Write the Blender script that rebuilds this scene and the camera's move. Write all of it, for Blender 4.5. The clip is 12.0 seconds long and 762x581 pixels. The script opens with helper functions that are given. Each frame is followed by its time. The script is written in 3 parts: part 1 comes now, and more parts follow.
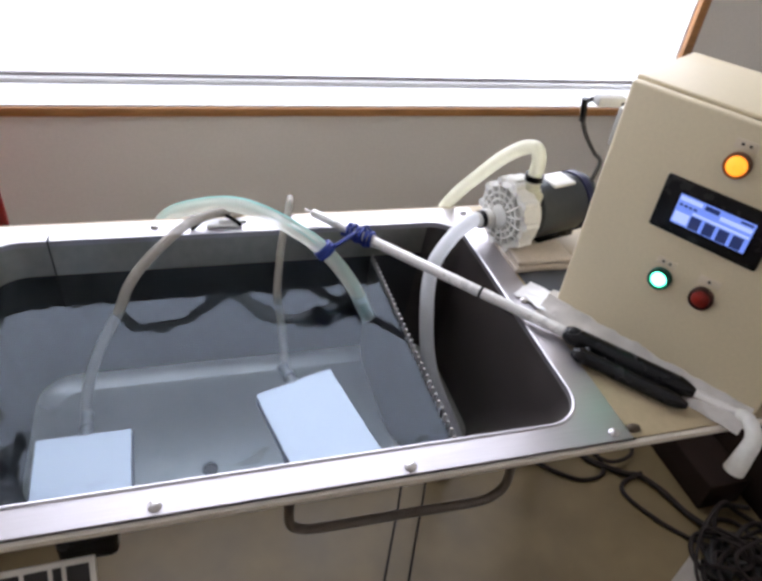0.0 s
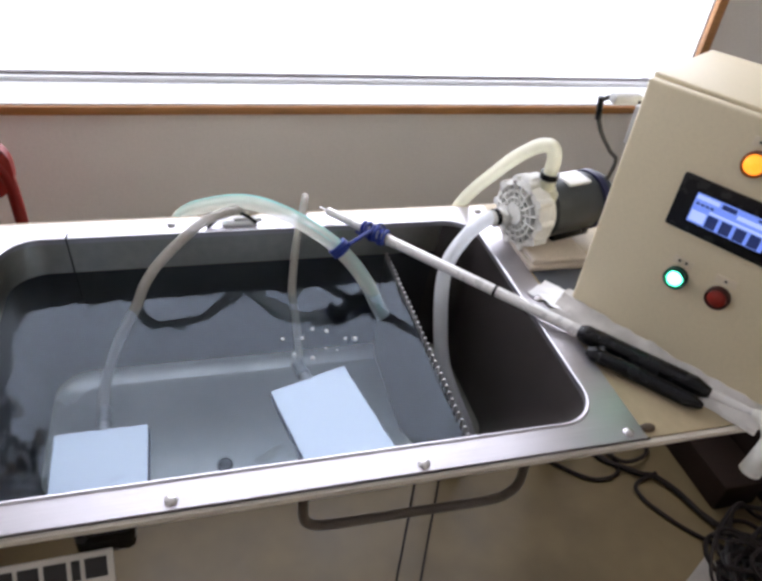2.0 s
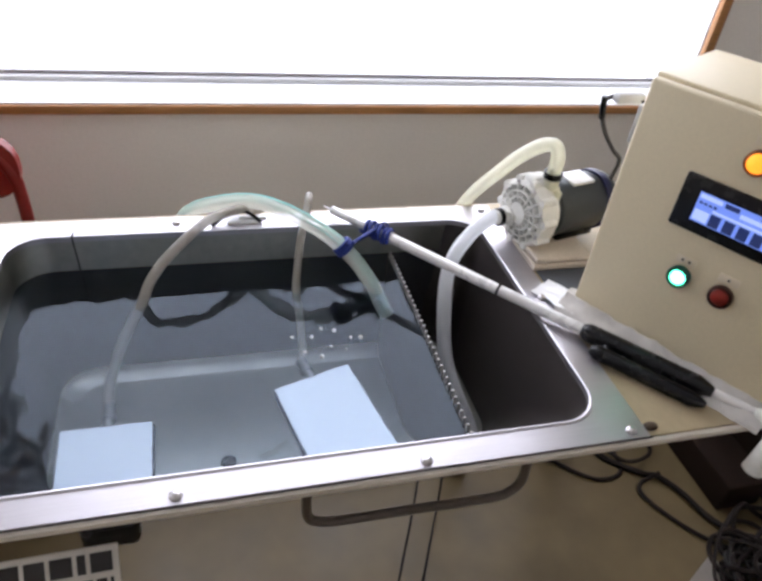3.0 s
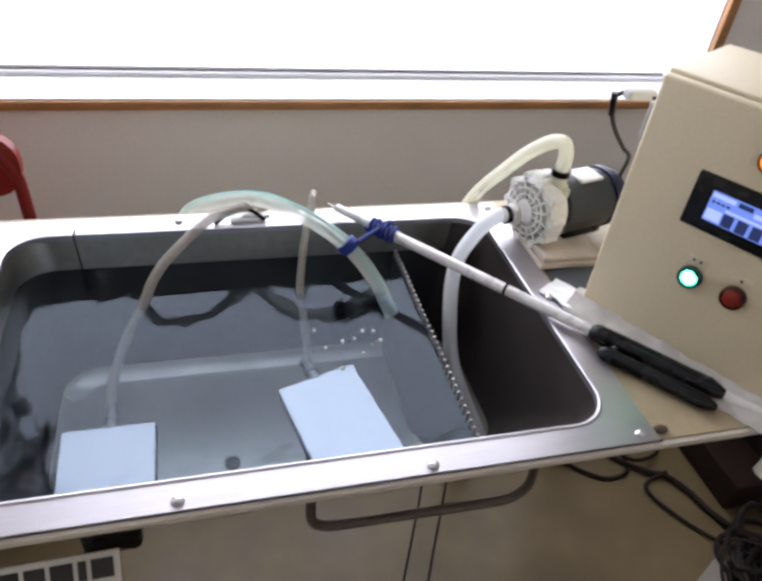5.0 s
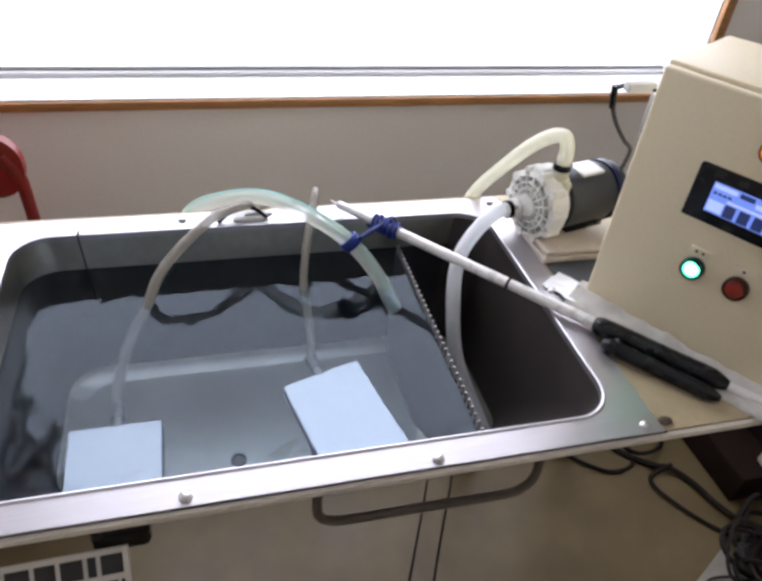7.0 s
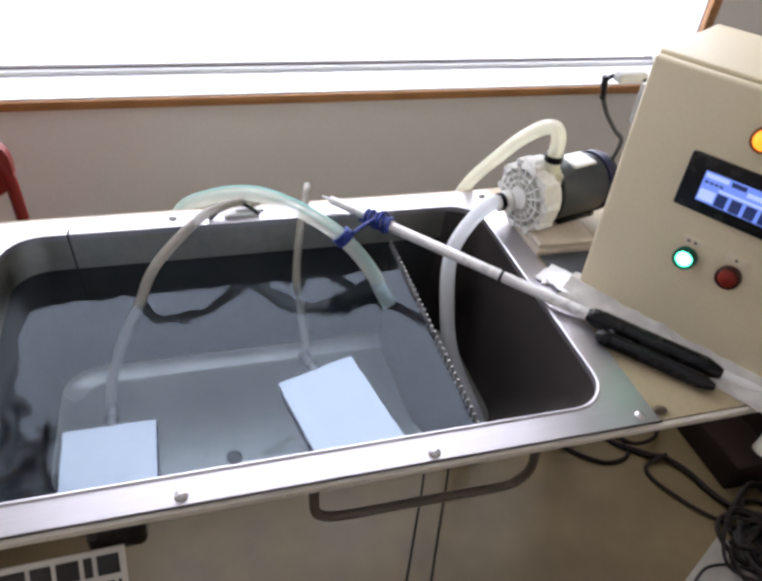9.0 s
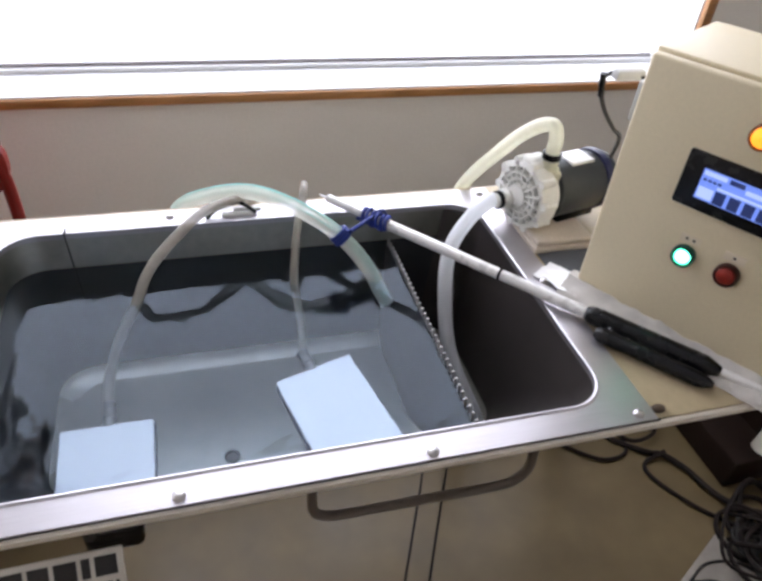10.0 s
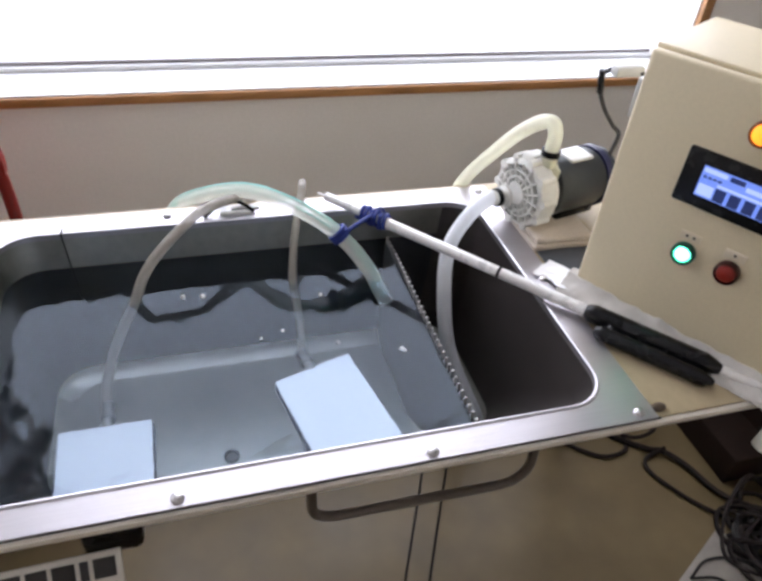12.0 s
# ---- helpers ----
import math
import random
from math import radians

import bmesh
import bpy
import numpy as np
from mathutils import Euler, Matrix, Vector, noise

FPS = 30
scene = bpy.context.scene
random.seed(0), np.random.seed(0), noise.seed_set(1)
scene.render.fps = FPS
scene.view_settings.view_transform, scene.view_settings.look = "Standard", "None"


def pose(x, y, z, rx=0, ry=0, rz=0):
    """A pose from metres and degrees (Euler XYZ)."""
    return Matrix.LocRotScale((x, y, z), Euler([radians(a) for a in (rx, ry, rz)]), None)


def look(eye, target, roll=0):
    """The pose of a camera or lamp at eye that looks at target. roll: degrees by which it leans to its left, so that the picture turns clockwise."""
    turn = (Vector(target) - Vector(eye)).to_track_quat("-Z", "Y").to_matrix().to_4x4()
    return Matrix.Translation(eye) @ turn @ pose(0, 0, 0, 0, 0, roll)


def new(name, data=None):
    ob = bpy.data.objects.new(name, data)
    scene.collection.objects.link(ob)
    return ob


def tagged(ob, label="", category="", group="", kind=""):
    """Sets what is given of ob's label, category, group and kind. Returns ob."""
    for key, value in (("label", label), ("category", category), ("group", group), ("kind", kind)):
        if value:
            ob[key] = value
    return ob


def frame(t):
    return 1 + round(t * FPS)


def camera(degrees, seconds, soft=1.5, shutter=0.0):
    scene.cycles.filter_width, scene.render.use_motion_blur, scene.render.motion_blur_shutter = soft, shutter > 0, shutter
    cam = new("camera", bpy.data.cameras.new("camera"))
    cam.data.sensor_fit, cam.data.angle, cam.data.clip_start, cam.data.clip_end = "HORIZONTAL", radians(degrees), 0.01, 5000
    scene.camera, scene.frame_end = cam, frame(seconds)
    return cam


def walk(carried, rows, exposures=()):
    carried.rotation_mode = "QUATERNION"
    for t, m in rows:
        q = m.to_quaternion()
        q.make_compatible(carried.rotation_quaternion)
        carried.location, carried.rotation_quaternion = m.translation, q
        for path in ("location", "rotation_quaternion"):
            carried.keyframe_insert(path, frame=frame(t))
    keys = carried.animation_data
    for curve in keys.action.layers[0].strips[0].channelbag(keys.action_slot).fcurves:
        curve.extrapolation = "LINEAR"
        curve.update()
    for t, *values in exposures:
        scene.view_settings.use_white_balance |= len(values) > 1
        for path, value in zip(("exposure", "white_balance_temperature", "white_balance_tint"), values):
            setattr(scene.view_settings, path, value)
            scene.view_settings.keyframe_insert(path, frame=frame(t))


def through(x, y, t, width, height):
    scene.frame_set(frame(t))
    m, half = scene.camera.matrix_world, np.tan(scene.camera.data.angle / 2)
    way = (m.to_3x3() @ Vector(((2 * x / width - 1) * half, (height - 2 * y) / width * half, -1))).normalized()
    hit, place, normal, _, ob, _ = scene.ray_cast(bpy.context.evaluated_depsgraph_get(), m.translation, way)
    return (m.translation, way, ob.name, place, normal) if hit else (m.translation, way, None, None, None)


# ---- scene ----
cam = camera(60.1, 12.0, soft=3.2)
PATH = [
    (0, (0.048, -0.429, 1.346), (0.608, 1.071, 0.147), 8.1),
    (0.5, (0.047, -0.432, 1.347), (0.598, 1.071, 0.149), 7.8),
    (1, (0.047, -0.434, 1.346), (0.587, 1.074, 0.148), 7.8),
    (1.5, (0.045, -0.432, 1.347), (0.574, 1.076, 0.144), 7.7),
    (2, (0.046, -0.431, 1.348), (0.566, 1.075, 0.14), 7.5),
    (2.5, (0.045, -0.432, 1.347), (0.562, 1.075, 0.139), 7.5),
    (3, (0.045, -0.436, 1.348), (0.554, 1.074, 0.14), 7.4),
    (5, (0.048, -0.42, 1.346), (0.543, 1.082, 0.122), 7.2),
    (5.5, (0.047, -0.42, 1.346), (0.539, 1.08, 0.118), 7.0),
    (6, (0.046, -0.422, 1.346), (0.535, 1.078, 0.118), 6.8),
    (6.5, (0.047, -0.422, 1.345), (0.531, 1.079, 0.116), 6.5),
    (7, (0.046, -0.424, 1.346), (0.533, 1.076, 0.115), 6.3),
    (9, (0.047, -0.423, 1.343), (0.551, 1.064, 0.104), 5.8),
    (9.5, (0.049, -0.421, 1.343), (0.556, 1.062, 0.1), 5.7),
    (10, (0.048, -0.42, 1.343), (0.557, 1.06, 0.098), 5.8),
    (10.5, (0.048, -0.42, 1.344), (0.556, 1.058, 0.096), 5.8),
    (11, (0.048, -0.418, 1.344), (0.557, 1.058, 0.094), 5.8),
    (11.5, (0.049, -0.417, 1.343), (0.559, 1.058, 0.092), 5.8),
    (12, (0.05, -0.415, 1.343), (0.56, 1.058, 0.09), 5.6),
]
walk(cam, [(t, look(eye, target, roll)) for t, eye, target, roll in PATH],
     exposures=((0, 0.11), (3, 0.09), (5, 0.07), (7, 0.06), (9, 0.15), (12, 0.17)))

# ---- world, window light, exposure ----
world = bpy.data.worlds.new("world")
scene.world = world
world.use_nodes = True
sky = world.node_tree.nodes.new("ShaderNodeTexSky")
sky.sky_type, sky.sun_disc = "NISHITA", False
sky.sun_elevation, sky.sun_rotation = radians(40), radians(20)
world.node_tree.links.new(sky.outputs[0], world.node_tree.nodes["Background"].inputs[0])
world.node_tree.nodes["Background"].inputs[1].default_value = 0.12

WIN_X0, WIN_X1, WIN_Z0, WIN_Z1 = -0.56, 1.30, 0.76, 2.20
WALL_Y = 1.0
RIM = 0.75          # top of the tank's flange
WATER = 0.687       # level of the water

SKY_GLOW = 5.5       # brightness of the hazy daylight outside the window


# ---- materials ----
def material(name, color, rough=0.5, metal=0.0, vary=0.12, scale=6.0, bump=0.0, bump_scale=60.0, stretch=(1, 1, 1),
             transmission=0.0, ior=1.45, emit=None, strength=0.0, subsurface=0.0, rough_vary=0.1):
    m = bpy.data.materials.new(name)
    m.use_nodes = True
    nt = m.node_tree
    b = nt.nodes["Principled BSDF"]
    b.inputs["Roughness"].default_value, b.inputs["Metallic"].default_value = rough, metal
    b.inputs["IOR"].default_value, b.inputs["Transmission Weight"].default_value = ior, transmission
    if subsurface:
        b.inputs["Subsurface Weight"].default_value = subsurface
        b.inputs["Subsurface Radius"].default_value = (0.01, 0.01, 0.01)
    co = nt.nodes.new("ShaderNodeTexCoord")
    mp = nt.nodes.new("ShaderNodeMapping")
    mp.inputs["Scale"].default_value = stretch
    nt.links.new(co.outputs["Object"], mp.inputs[0])
    n1, n2 = nt.nodes.new("ShaderNodeTexNoise"), nt.nodes.new("ShaderNodeTexNoise")
    n1.inputs["Scale"].default_value, n1.inputs["Detail"].default_value = scale, 4
    n2.inputs["Scale"].default_value, n2.inputs["Detail"].default_value = bump_scale, 3
    nt.links.new(co.outputs["Object"], n1.inputs["Vector"])
    nt.links.new(mp.outputs[0], n2.inputs["Vector"])
    both = nt.nodes.new("ShaderNodeMath")
    both.operation = "ADD"
    nt.links.new(n1.outputs["Fac"], both.inputs[0])
    nt.links.new(n2.outputs["Fac"], both.inputs[1])
    ramp = nt.nodes.new("ShaderNodeMapRange")
    ramp.inputs["From Min"].default_value, ramp.inputs["From Max"].default_value = 0.6, 1.4
    ramp.inputs["To Min"].default_value, ramp.inputs["To Max"].default_value = 1 - vary, 1 + vary
    nt.links.new(both.outputs[0], ramp.inputs["Value"])
    mul = nt.nodes.new("ShaderNodeMixRGB")
    mul.blend_type = "MULTIPLY"
    mul.inputs[0].default_value = 1
    mul.inputs[1].default_value = (*color, 1)
    nt.links.new(ramp.outputs[0], mul.inputs[2])
    nt.links.new(mul.outputs[0], b.inputs["Base Color"])
    rr = nt.nodes.new("ShaderNodeMapRange")
    rr.inputs["From Min"].default_value, rr.inputs["From Max"].default_value = 0.6, 1.4
    rr.inputs["To Min"].default_value, rr.inputs["To Max"].default_value = max(0.0, rough - rough_vary * rough), min(1, rough + rough_vary)
    nt.links.new(both.outputs[0], rr.inputs["Value"])
    nt.links.new(rr.outputs[0], b.inputs["Roughness"])
    if bump:
        bp = nt.nodes.new("ShaderNodeBump")
        bp.inputs["Strength"].default_value, bp.inputs["Distance"].default_value = bump, 0.001
        nt.links.new(n2.outputs["Fac"], bp.inputs["Height"])
        nt.links.new(bp.outputs[0], b.inputs["Normal"])
    if emit:
        b.inputs["Emission Color"].default_value = (*emit, 1)
        b.inputs["Emission Strength"].default_value = strength
    return m


def clear_material(name, tint, gloss_rough, bump=0.0, bump_scale=30.0, ior=1.33):
    """See-through sheet: the light goes straight on, the gloss follows Fresnel."""
    m = bpy.data.materials.new(name)
    m.use_nodes = True
    nt = m.node_tree
    nt.nodes.remove(nt.nodes["Principled BSDF"])
    tr, gl, mix = nt.nodes.new("ShaderNodeBsdfTransparent"), nt.nodes.new("ShaderNodeBsdfGlossy"), nt.nodes.new("ShaderNodeMixShader")
    fr, power, fresnel = nt.nodes.new("ShaderNodeLayerWeight"), nt.nodes.new("ShaderNodeMath"), nt.nodes.new("ShaderNodeMapRange")
    fr.inputs["Blend"].default_value = 0.5
    power.operation = "POWER"
    power.inputs[1].default_value = 5.0
    nt.links.new(fr.outputs["Facing"], power.inputs[0])
    nt.links.new(power.outputs[0], fresnel.inputs["Value"])
    fresnel.inputs["To Min"].default_value = ((ior - 1) / (ior + 1)) ** 2
    tr.inputs[0].default_value = (*tint, 1)
    gl.inputs["Roughness"].default_value = gloss_rough
    gl.inputs["Color"].default_value = (0.80, 0.89, 1.0, 1)
    if bump:
        co, no, bp = nt.nodes.new("ShaderNodeTexCoord"), nt.nodes.new("ShaderNodeTexNoise"), nt.nodes.new("ShaderNodeBump")
        no.inputs["Scale"].default_value, no.inputs["Detail"].default_value = bump_scale, 2
        bp.inputs["Strength"].default_value, bp.inputs["Distance"].default_value = bump, 0.002
        nt.links.new(co.outputs["Object"], no.inputs["Vector"])
        nt.links.new(no.outputs["Fac"], bp.inputs["Height"])
        nt.links.new(bp.outputs[0], gl.inputs["Normal"])
        nt.links.new(bp.outputs[0], fr.inputs["Normal"])
    nt.links.new(fresnel.outputs[0], mix.inputs[0])
    nt.links.new(tr.outputs[0], mix.inputs[1])
    nt.links.new(gl.outputs[0], mix.inputs[2])
    nt.links.new(mix.outputs[0], nt.nodes["Material Output"].inputs["Surface"])
    return m


STEEL = material("brushed_steel", (0.54, 0.52, 0.545), 0.38, 1.0, 0.10, 5, 0.25, 90, (0.15, 6, 6))
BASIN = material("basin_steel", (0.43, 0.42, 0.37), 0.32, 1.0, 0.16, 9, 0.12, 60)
# darkened copy of the basin steel: the shade under water put into the colour
BASIN_SHADE = material("shaded_basin_steel", (0.034, 0.037, 0.041), 0.4, 0.3, 0.14, 6, 0.0, 14)
# same steel as the basin, near black for the shade inside the chamber
CHAMBER_SHADE = material("shaded_chamber_steel", (0.042, 0.036, 0.034), 0.36, 0.0, 0.25, 8, 0.15, 30)
BOLT = material("bolt_steel", (0.62, 0.60, 0.60), 0.25, 1.0, 0.1, 40)
# lightened steel copy: the light on the basin floor put into the colour
BASIN_LIT = material("lightened_basin_steel", (0.44, 0.445, 0.405), 0.36, 0.4, 0.22, 7, 0.2, 40)
# teeth lighter than the weir plate, with their glints put into the colour
TOOTH = material("tooth_glint_steel", (0.36, 0.35, 0.34), 0.48, 0.8, 0.3, 60)
# brighter steel for the back fillet alone, a highlight painted as colour
FILLET_GLINT = material("fillet_highlight_steel", (0.74, 0.74, 0.69), 0.3, 0.8, 0.25, 9, 0.0, 20)
WEIR = material("weir_steel", (0.07, 0.07, 0.075), 0.5, 0.3, 0.15, 20)
BENCH = material("cream_laminate", (0.45, 0.365, 0.23), 0.4, 0, 0.08, 4, 0.1, 120)
BENCH_EDGE = material("bench_edge", (0.74, 0.68, 0.58), 0.5, 0, 0.12, 10)
UNDER = material("dark_plywood", (0.10, 0.07, 0.045), 0.7, 0, 0.25, 6, 0.3, 30, (1, 8, 8))
CREAM = material("cream_enamel", (0.71, 0.62, 0.43), 0.42, 0, 0.05, 3, 0.03, 200)
WALLP = material("wall_paint", (0.87, 0.83, 0.765), 0.85, 0, 0.05, 2.5, 0.3, 140)
CEIL = material("ceiling_paint", (0.8, 0.8, 0.78), 0.9, 0, 0.04, 3)
FLOOR = material("floor_vinyl", (0.155, 0.114, 0.055), 0.4, 0, 0.24, 3.2, 0.03, 9)
WOOD = material("stained_wood", (0.44, 0.21, 0.075), 0.45, 0, 0.3, 9, 0.2, 25, (0.4, 8, 8))
WHITE = material("white_frame", (0.8, 0.8, 0.8), 0.35, 0, 0.04, 5)
GREYSTRIP = material("grey_gasket", (0.30, 0.28, 0.28), 0.7, 0, 0.1, 12)
RED = material("red_vinyl", (0.21, 0.011, 0.007), 0.4, 0, 0.12, 8, 0.2, 90)
REDMETAL = material("red_enamel", (0.20, 0.010, 0.007), 0.3, 0, 0.1, 12)
BLACK = material("black_plastic", (0.008, 0.008, 0.009), 0.22, 0, 0.2, 20)
BLACK.node_tree.nodes["Principled BSDF"].inputs["Specular IOR Level"].default_value = 0.25
GRIP = material("glossy_black_grip", (0.007, 0.007, 0.008), 0.22, 0, 0.2, 40)
GRIP.node_tree.nodes["Principled BSDF"].inputs["Specular IOR Level"].default_value = 0.35
RUBBER = material("black_rubber", (0.02, 0.019, 0.018), 0.55, 0, 0.25, 20, 0.3, 90)
GREYBAR = material("grey_coated_bar", (0.10, 0.082, 0.066), 0.45, 0, 0.2, 14)


def hose_material(name, color, through, rough=0.25, open_part=0.0):
    """Soft plastic that lets part of the light through."""
    m = material(name, color, rough, 0, 0.06, 14)
    nt = m.node_tree
    tl, mix = nt.nodes.new("ShaderNodeBsdfTranslucent"), nt.nodes.new("ShaderNodeMixShader")
    tl.inputs[0].default_value = (*color, 1)
    mix.inputs[0].default_value = through
    nt.links.new(nt.nodes["Principled BSDF"].outputs[0], mix.inputs[1])
    nt.links.new(tl.outputs[0], mix.inputs[2])
    clear, see = nt.nodes.new("ShaderNodeBsdfTransparent"), nt.nodes.new("ShaderNodeMixShader")
    see.inputs[0].default_value = open_part
    nt.links.new(mix.outputs[0], see.inputs[1])
    nt.links.new(clear.outputs[0], see.inputs[2])
    nt.links.new(see.outputs[0], nt.nodes["Material Output"].inputs["Surface"])
    return m


HOSE = hose_material("clear_hose", (0.95, 0.94, 0.85), 0.72, 0.15, 0.50)
HOSE_MILK = hose_material("milky_hose", (0.92, 0.94, 0.96), 0.52, 0.2, 0.16)
HOSE_CREAM = hose_material("yellowed_hose", (0.88, 0.87, 0.74), 0.5, 0.22, 0.10)
HOSE_AIR = hose_material("grey_air_hose", (0.42, 0.39, 0.34), 0.35, 0.22, 0.28)
TEAL = hose_material("teal_stripe", (0.36, 0.74, 0.70), 0.4)
BLUE = material("blue_cord", (0.012, 0.03, 0.22), 0.5, 0, 0.3, 60, 0.4, 200)
NAVY = material("navy_plastic", (0.012, 0.014, 0.05), 0.4, 0, 0.2, 30)
ROD = material("white_rod", (0.78, 0.76, 0.74), 0.25, 0.15, 0.06, 20)
# dark grey for the shade between the pump cover's ribs
RECESS_SHADE = material("shaded_recess", (0.13, 0.125, 0.115), 0.6, 0, 0.3, 60)
PUMPW = material("white_casting", (0.74, 0.73, 0.68), 0.4, 0, 0.1, 25, 0.2, 120)
MOTOR = material("dark_motor_paint", (0.035, 0.040, 0.042), 0.38, 0.1, 0.2, 12, 0.15, 90)
CLOTH = material("beige_cloth", (0.56, 0.49, 0.41), 0.9, 0, 0.15, 18, 0.8, 260)
MAT = material("slate_mat", (0.06, 0.065, 0.075), 0.6, 0, 0.2, 10, 0.3, 120)
SHEET = material("white_membrane", (0.84, 0.88, 0.92), 0.5, 0, 0.04, 12, 0.2, 150)
PLATE_EDGE = material("dark_plate_edge", (0.035, 0.043, 0.06), 0.5, 0, 0.1, 16)
BRASS = material("dull_fitting", (0.13, 0.125, 0.115), 0.35, 0.7, 0.15, 30)
FILM = material("plastic_film", (0.58, 0.55, 0.51), 0.14, 0, 0.14, 26, 0.8, 40)
FILM_GLARE = material("glare_film", (0.93, 0.93, 0.94), 0.12, 0, 0.04, 26, 0.4, 40)
LABELW = material("white_label", (0.75, 0.74, 0.72), 0.5, 0, 0.05, 30)
PLATELAB = material("pale_nameplate", (0.71, 0.62, 0.47), 0.4, 0, 0.05, 30)
BAGM = material("grey_plastic_bag", (0.33, 0.30, 0.26), 0.3, 0, 0.2, 14, 0.4, 30)
SIGN = material("sign_plate", (0.60, 0.56, 0.49), 0.5, 0, 0.08, 14)
INK = material("black_ink", (0.018, 0.016, 0.015), 0.5, 0, 0.1, 40)
CABLE = material("cable_rubber", (0.020, 0.015, 0.013), 0.5, 0, 0.2, 20)
CABLEG = material("grey_cable", (0.055, 0.053, 0.052), 0.5, 0, 0.2, 20)
BROWNBOX = material("dark_timber", (0.017, 0.010, 0.007), 0.7, 0, 0.3, 9, 0.3, 30, (1, 6, 6))
for dull in (CABLE, CABLEG, BROWNBOX):
    dull.node_tree.nodes["Principled BSDF"].inputs["Specular IOR Level"].default_value = 0.15
GREYPL = material("grey_plastic", (0.55, 0.55, 0.53), 0.4, 0, 0.06, 20)
AMBER_BEZEL = material("amber_bezel", (0.16, 0.05, 0.02), 0.3, 0, 0.1, 30)
GREEN_BEZEL = material("green_bezel", (0.005, 0.07, 0.05), 0.3, 0, 0.1, 30)
RED_BEZEL = material("red_bezel", (0.05, 0.012, 0.008), 0.3, 0, 0.1, 30)
AMBER = material("amber_lens", (0.8, 0.35, 0.02), 0.25, 0, 0.05, 30, emit=(1.0, 0.33, 0.03), strength=1.35)
GREEN = material("green_lens", (0.2, 0.7, 0.5), 0.25, 0, 0.05, 30, emit=(0.12, 1.0, 0.58), strength=8.0)
REDLENS = material("red_lens", (0.24, 0.014, 0.008), 0.3, 0, 0.1, 30)
SCREEN = material("lit_screen", (0.02, 0.02, 0.03), 0.2, 0, 0.02, 30, emit=(0.19, 0.31, 0.98), strength=0.9)
SCREEN_L = material("lit_screen_pale", (0.02, 0.02, 0.03), 0.2, 0, 0.02, 30, emit=(0.45, 0.57, 1.0), strength=1.0)
SCREEN_D = material("lit_screen_dark", (0.02, 0.02, 0.03), 0.2, 0, 0.02, 30, emit=(0.025, 0.05, 0.21), strength=0.5)
FOAM = material("bubble_film", (0.93, 0.95, 0.97), 0.06, 0, 0.03, 60)
WATERM = clear_material("water", (0.80, 0.87, 0.95), 0.012, 0.0, 28.0, 1.38)
OUTSIDE = bpy.data.materials.new("bright_haze")
OUTSIDE.use_nodes = True
OUTSIDE.node_tree.nodes["Principled BSDF"].inputs["Base Color"].default_value = (0, 0, 0, 1)
OUTSIDE.node_tree.nodes["Principled BSDF"].inputs["Emission Color"].default_value = (0.945, 0.925, 1.075, 1)
OUTSIDE.node_tree.nodes["Principled BSDF"].inputs["Emission Strength"].default_value = SKY_GLOW
GLASS = clear_material("window_glass", (0.95, 0.97, 0.96), 0.0, ior=1.45)


# ---- mesh helpers ----
def finish(bm, name, mat, smooth=True):
    bmesh.ops.recalc_face_normals(bm, faces=bm.faces)
    me = bpy.data.meshes.new(name)
    bm.to_mesh(me)
    bm.free()
    me.materials.append(mat)
    if smooth:
        me.shade_smooth()
        me.set_sharp_from_angle(angle=radians(38))
    return me


def thing(name, label, category, at=(0, 0, 0), rz=0.0, group="", kind=""):
    ob = new(name)
    ob.matrix_world = pose(*at, 0, 0, rz)
    return tagged(ob, label, category, group, kind)


def part(name, bm, mat, parent, label="", smooth=True):
    ob = new(name, finish(bm, name, mat, smooth))
    ob.parent = parent
    return tagged(ob, label)


def solo(name, bm, mat, label, category, group="", kind="", smooth=True):
    return tagged(new(name, finish(bm, name, mat, smooth)), label, category, group, kind)


def join(*bms):
    out = bmesh.new()
    for b in bms:
        me = bpy.data.meshes.new("tmp")
        b.to_mesh(me)
        out.from_mesh(me)
        bpy.data.meshes.remove(me)
        b.free()
    return out


def block(x0, x1, y0, y1, z0, z1, bevel=0.0, seg=2, m=None):
    bm = bmesh.new()
    bmesh.ops.create_cube(bm, size=1)
    for v in bm.verts:
        v.co = Vector(((x0 + x1) / 2 + v.co.x * (x1 - x0), (y0 + y1) / 2 + v.co.y * (y1 - y0), (z0 + z1) / 2 + v.co.z * (z1 - z0)))
    if bevel:
        bmesh.ops.bevel(bm, geom=bm.edges[:], offset=bevel, segments=seg, affect="EDGES", profile=0.5)
    if m is not None:
        bm.transform(m)
    return bm


def smooth_path(points, steps=8):
    pts = [Vector(p) for p in points]
    pts = [2 * pts[0] - pts[1]] + pts + [2 * pts[-1] - pts[-2]]
    out = []
    for i in range(1, len(pts) - 2):
        a, b, c, d = pts[i - 1:i + 3]
        for k in range(steps):
            t = k / steps
            out.append(0.5 * (2 * b + (c - a) * t + (2 * a - 5 * b + 4 * c - d) * t * t + (3 * b - a - 3 * c + d) * t ** 3))
    out.append(pts[-2])
    return out


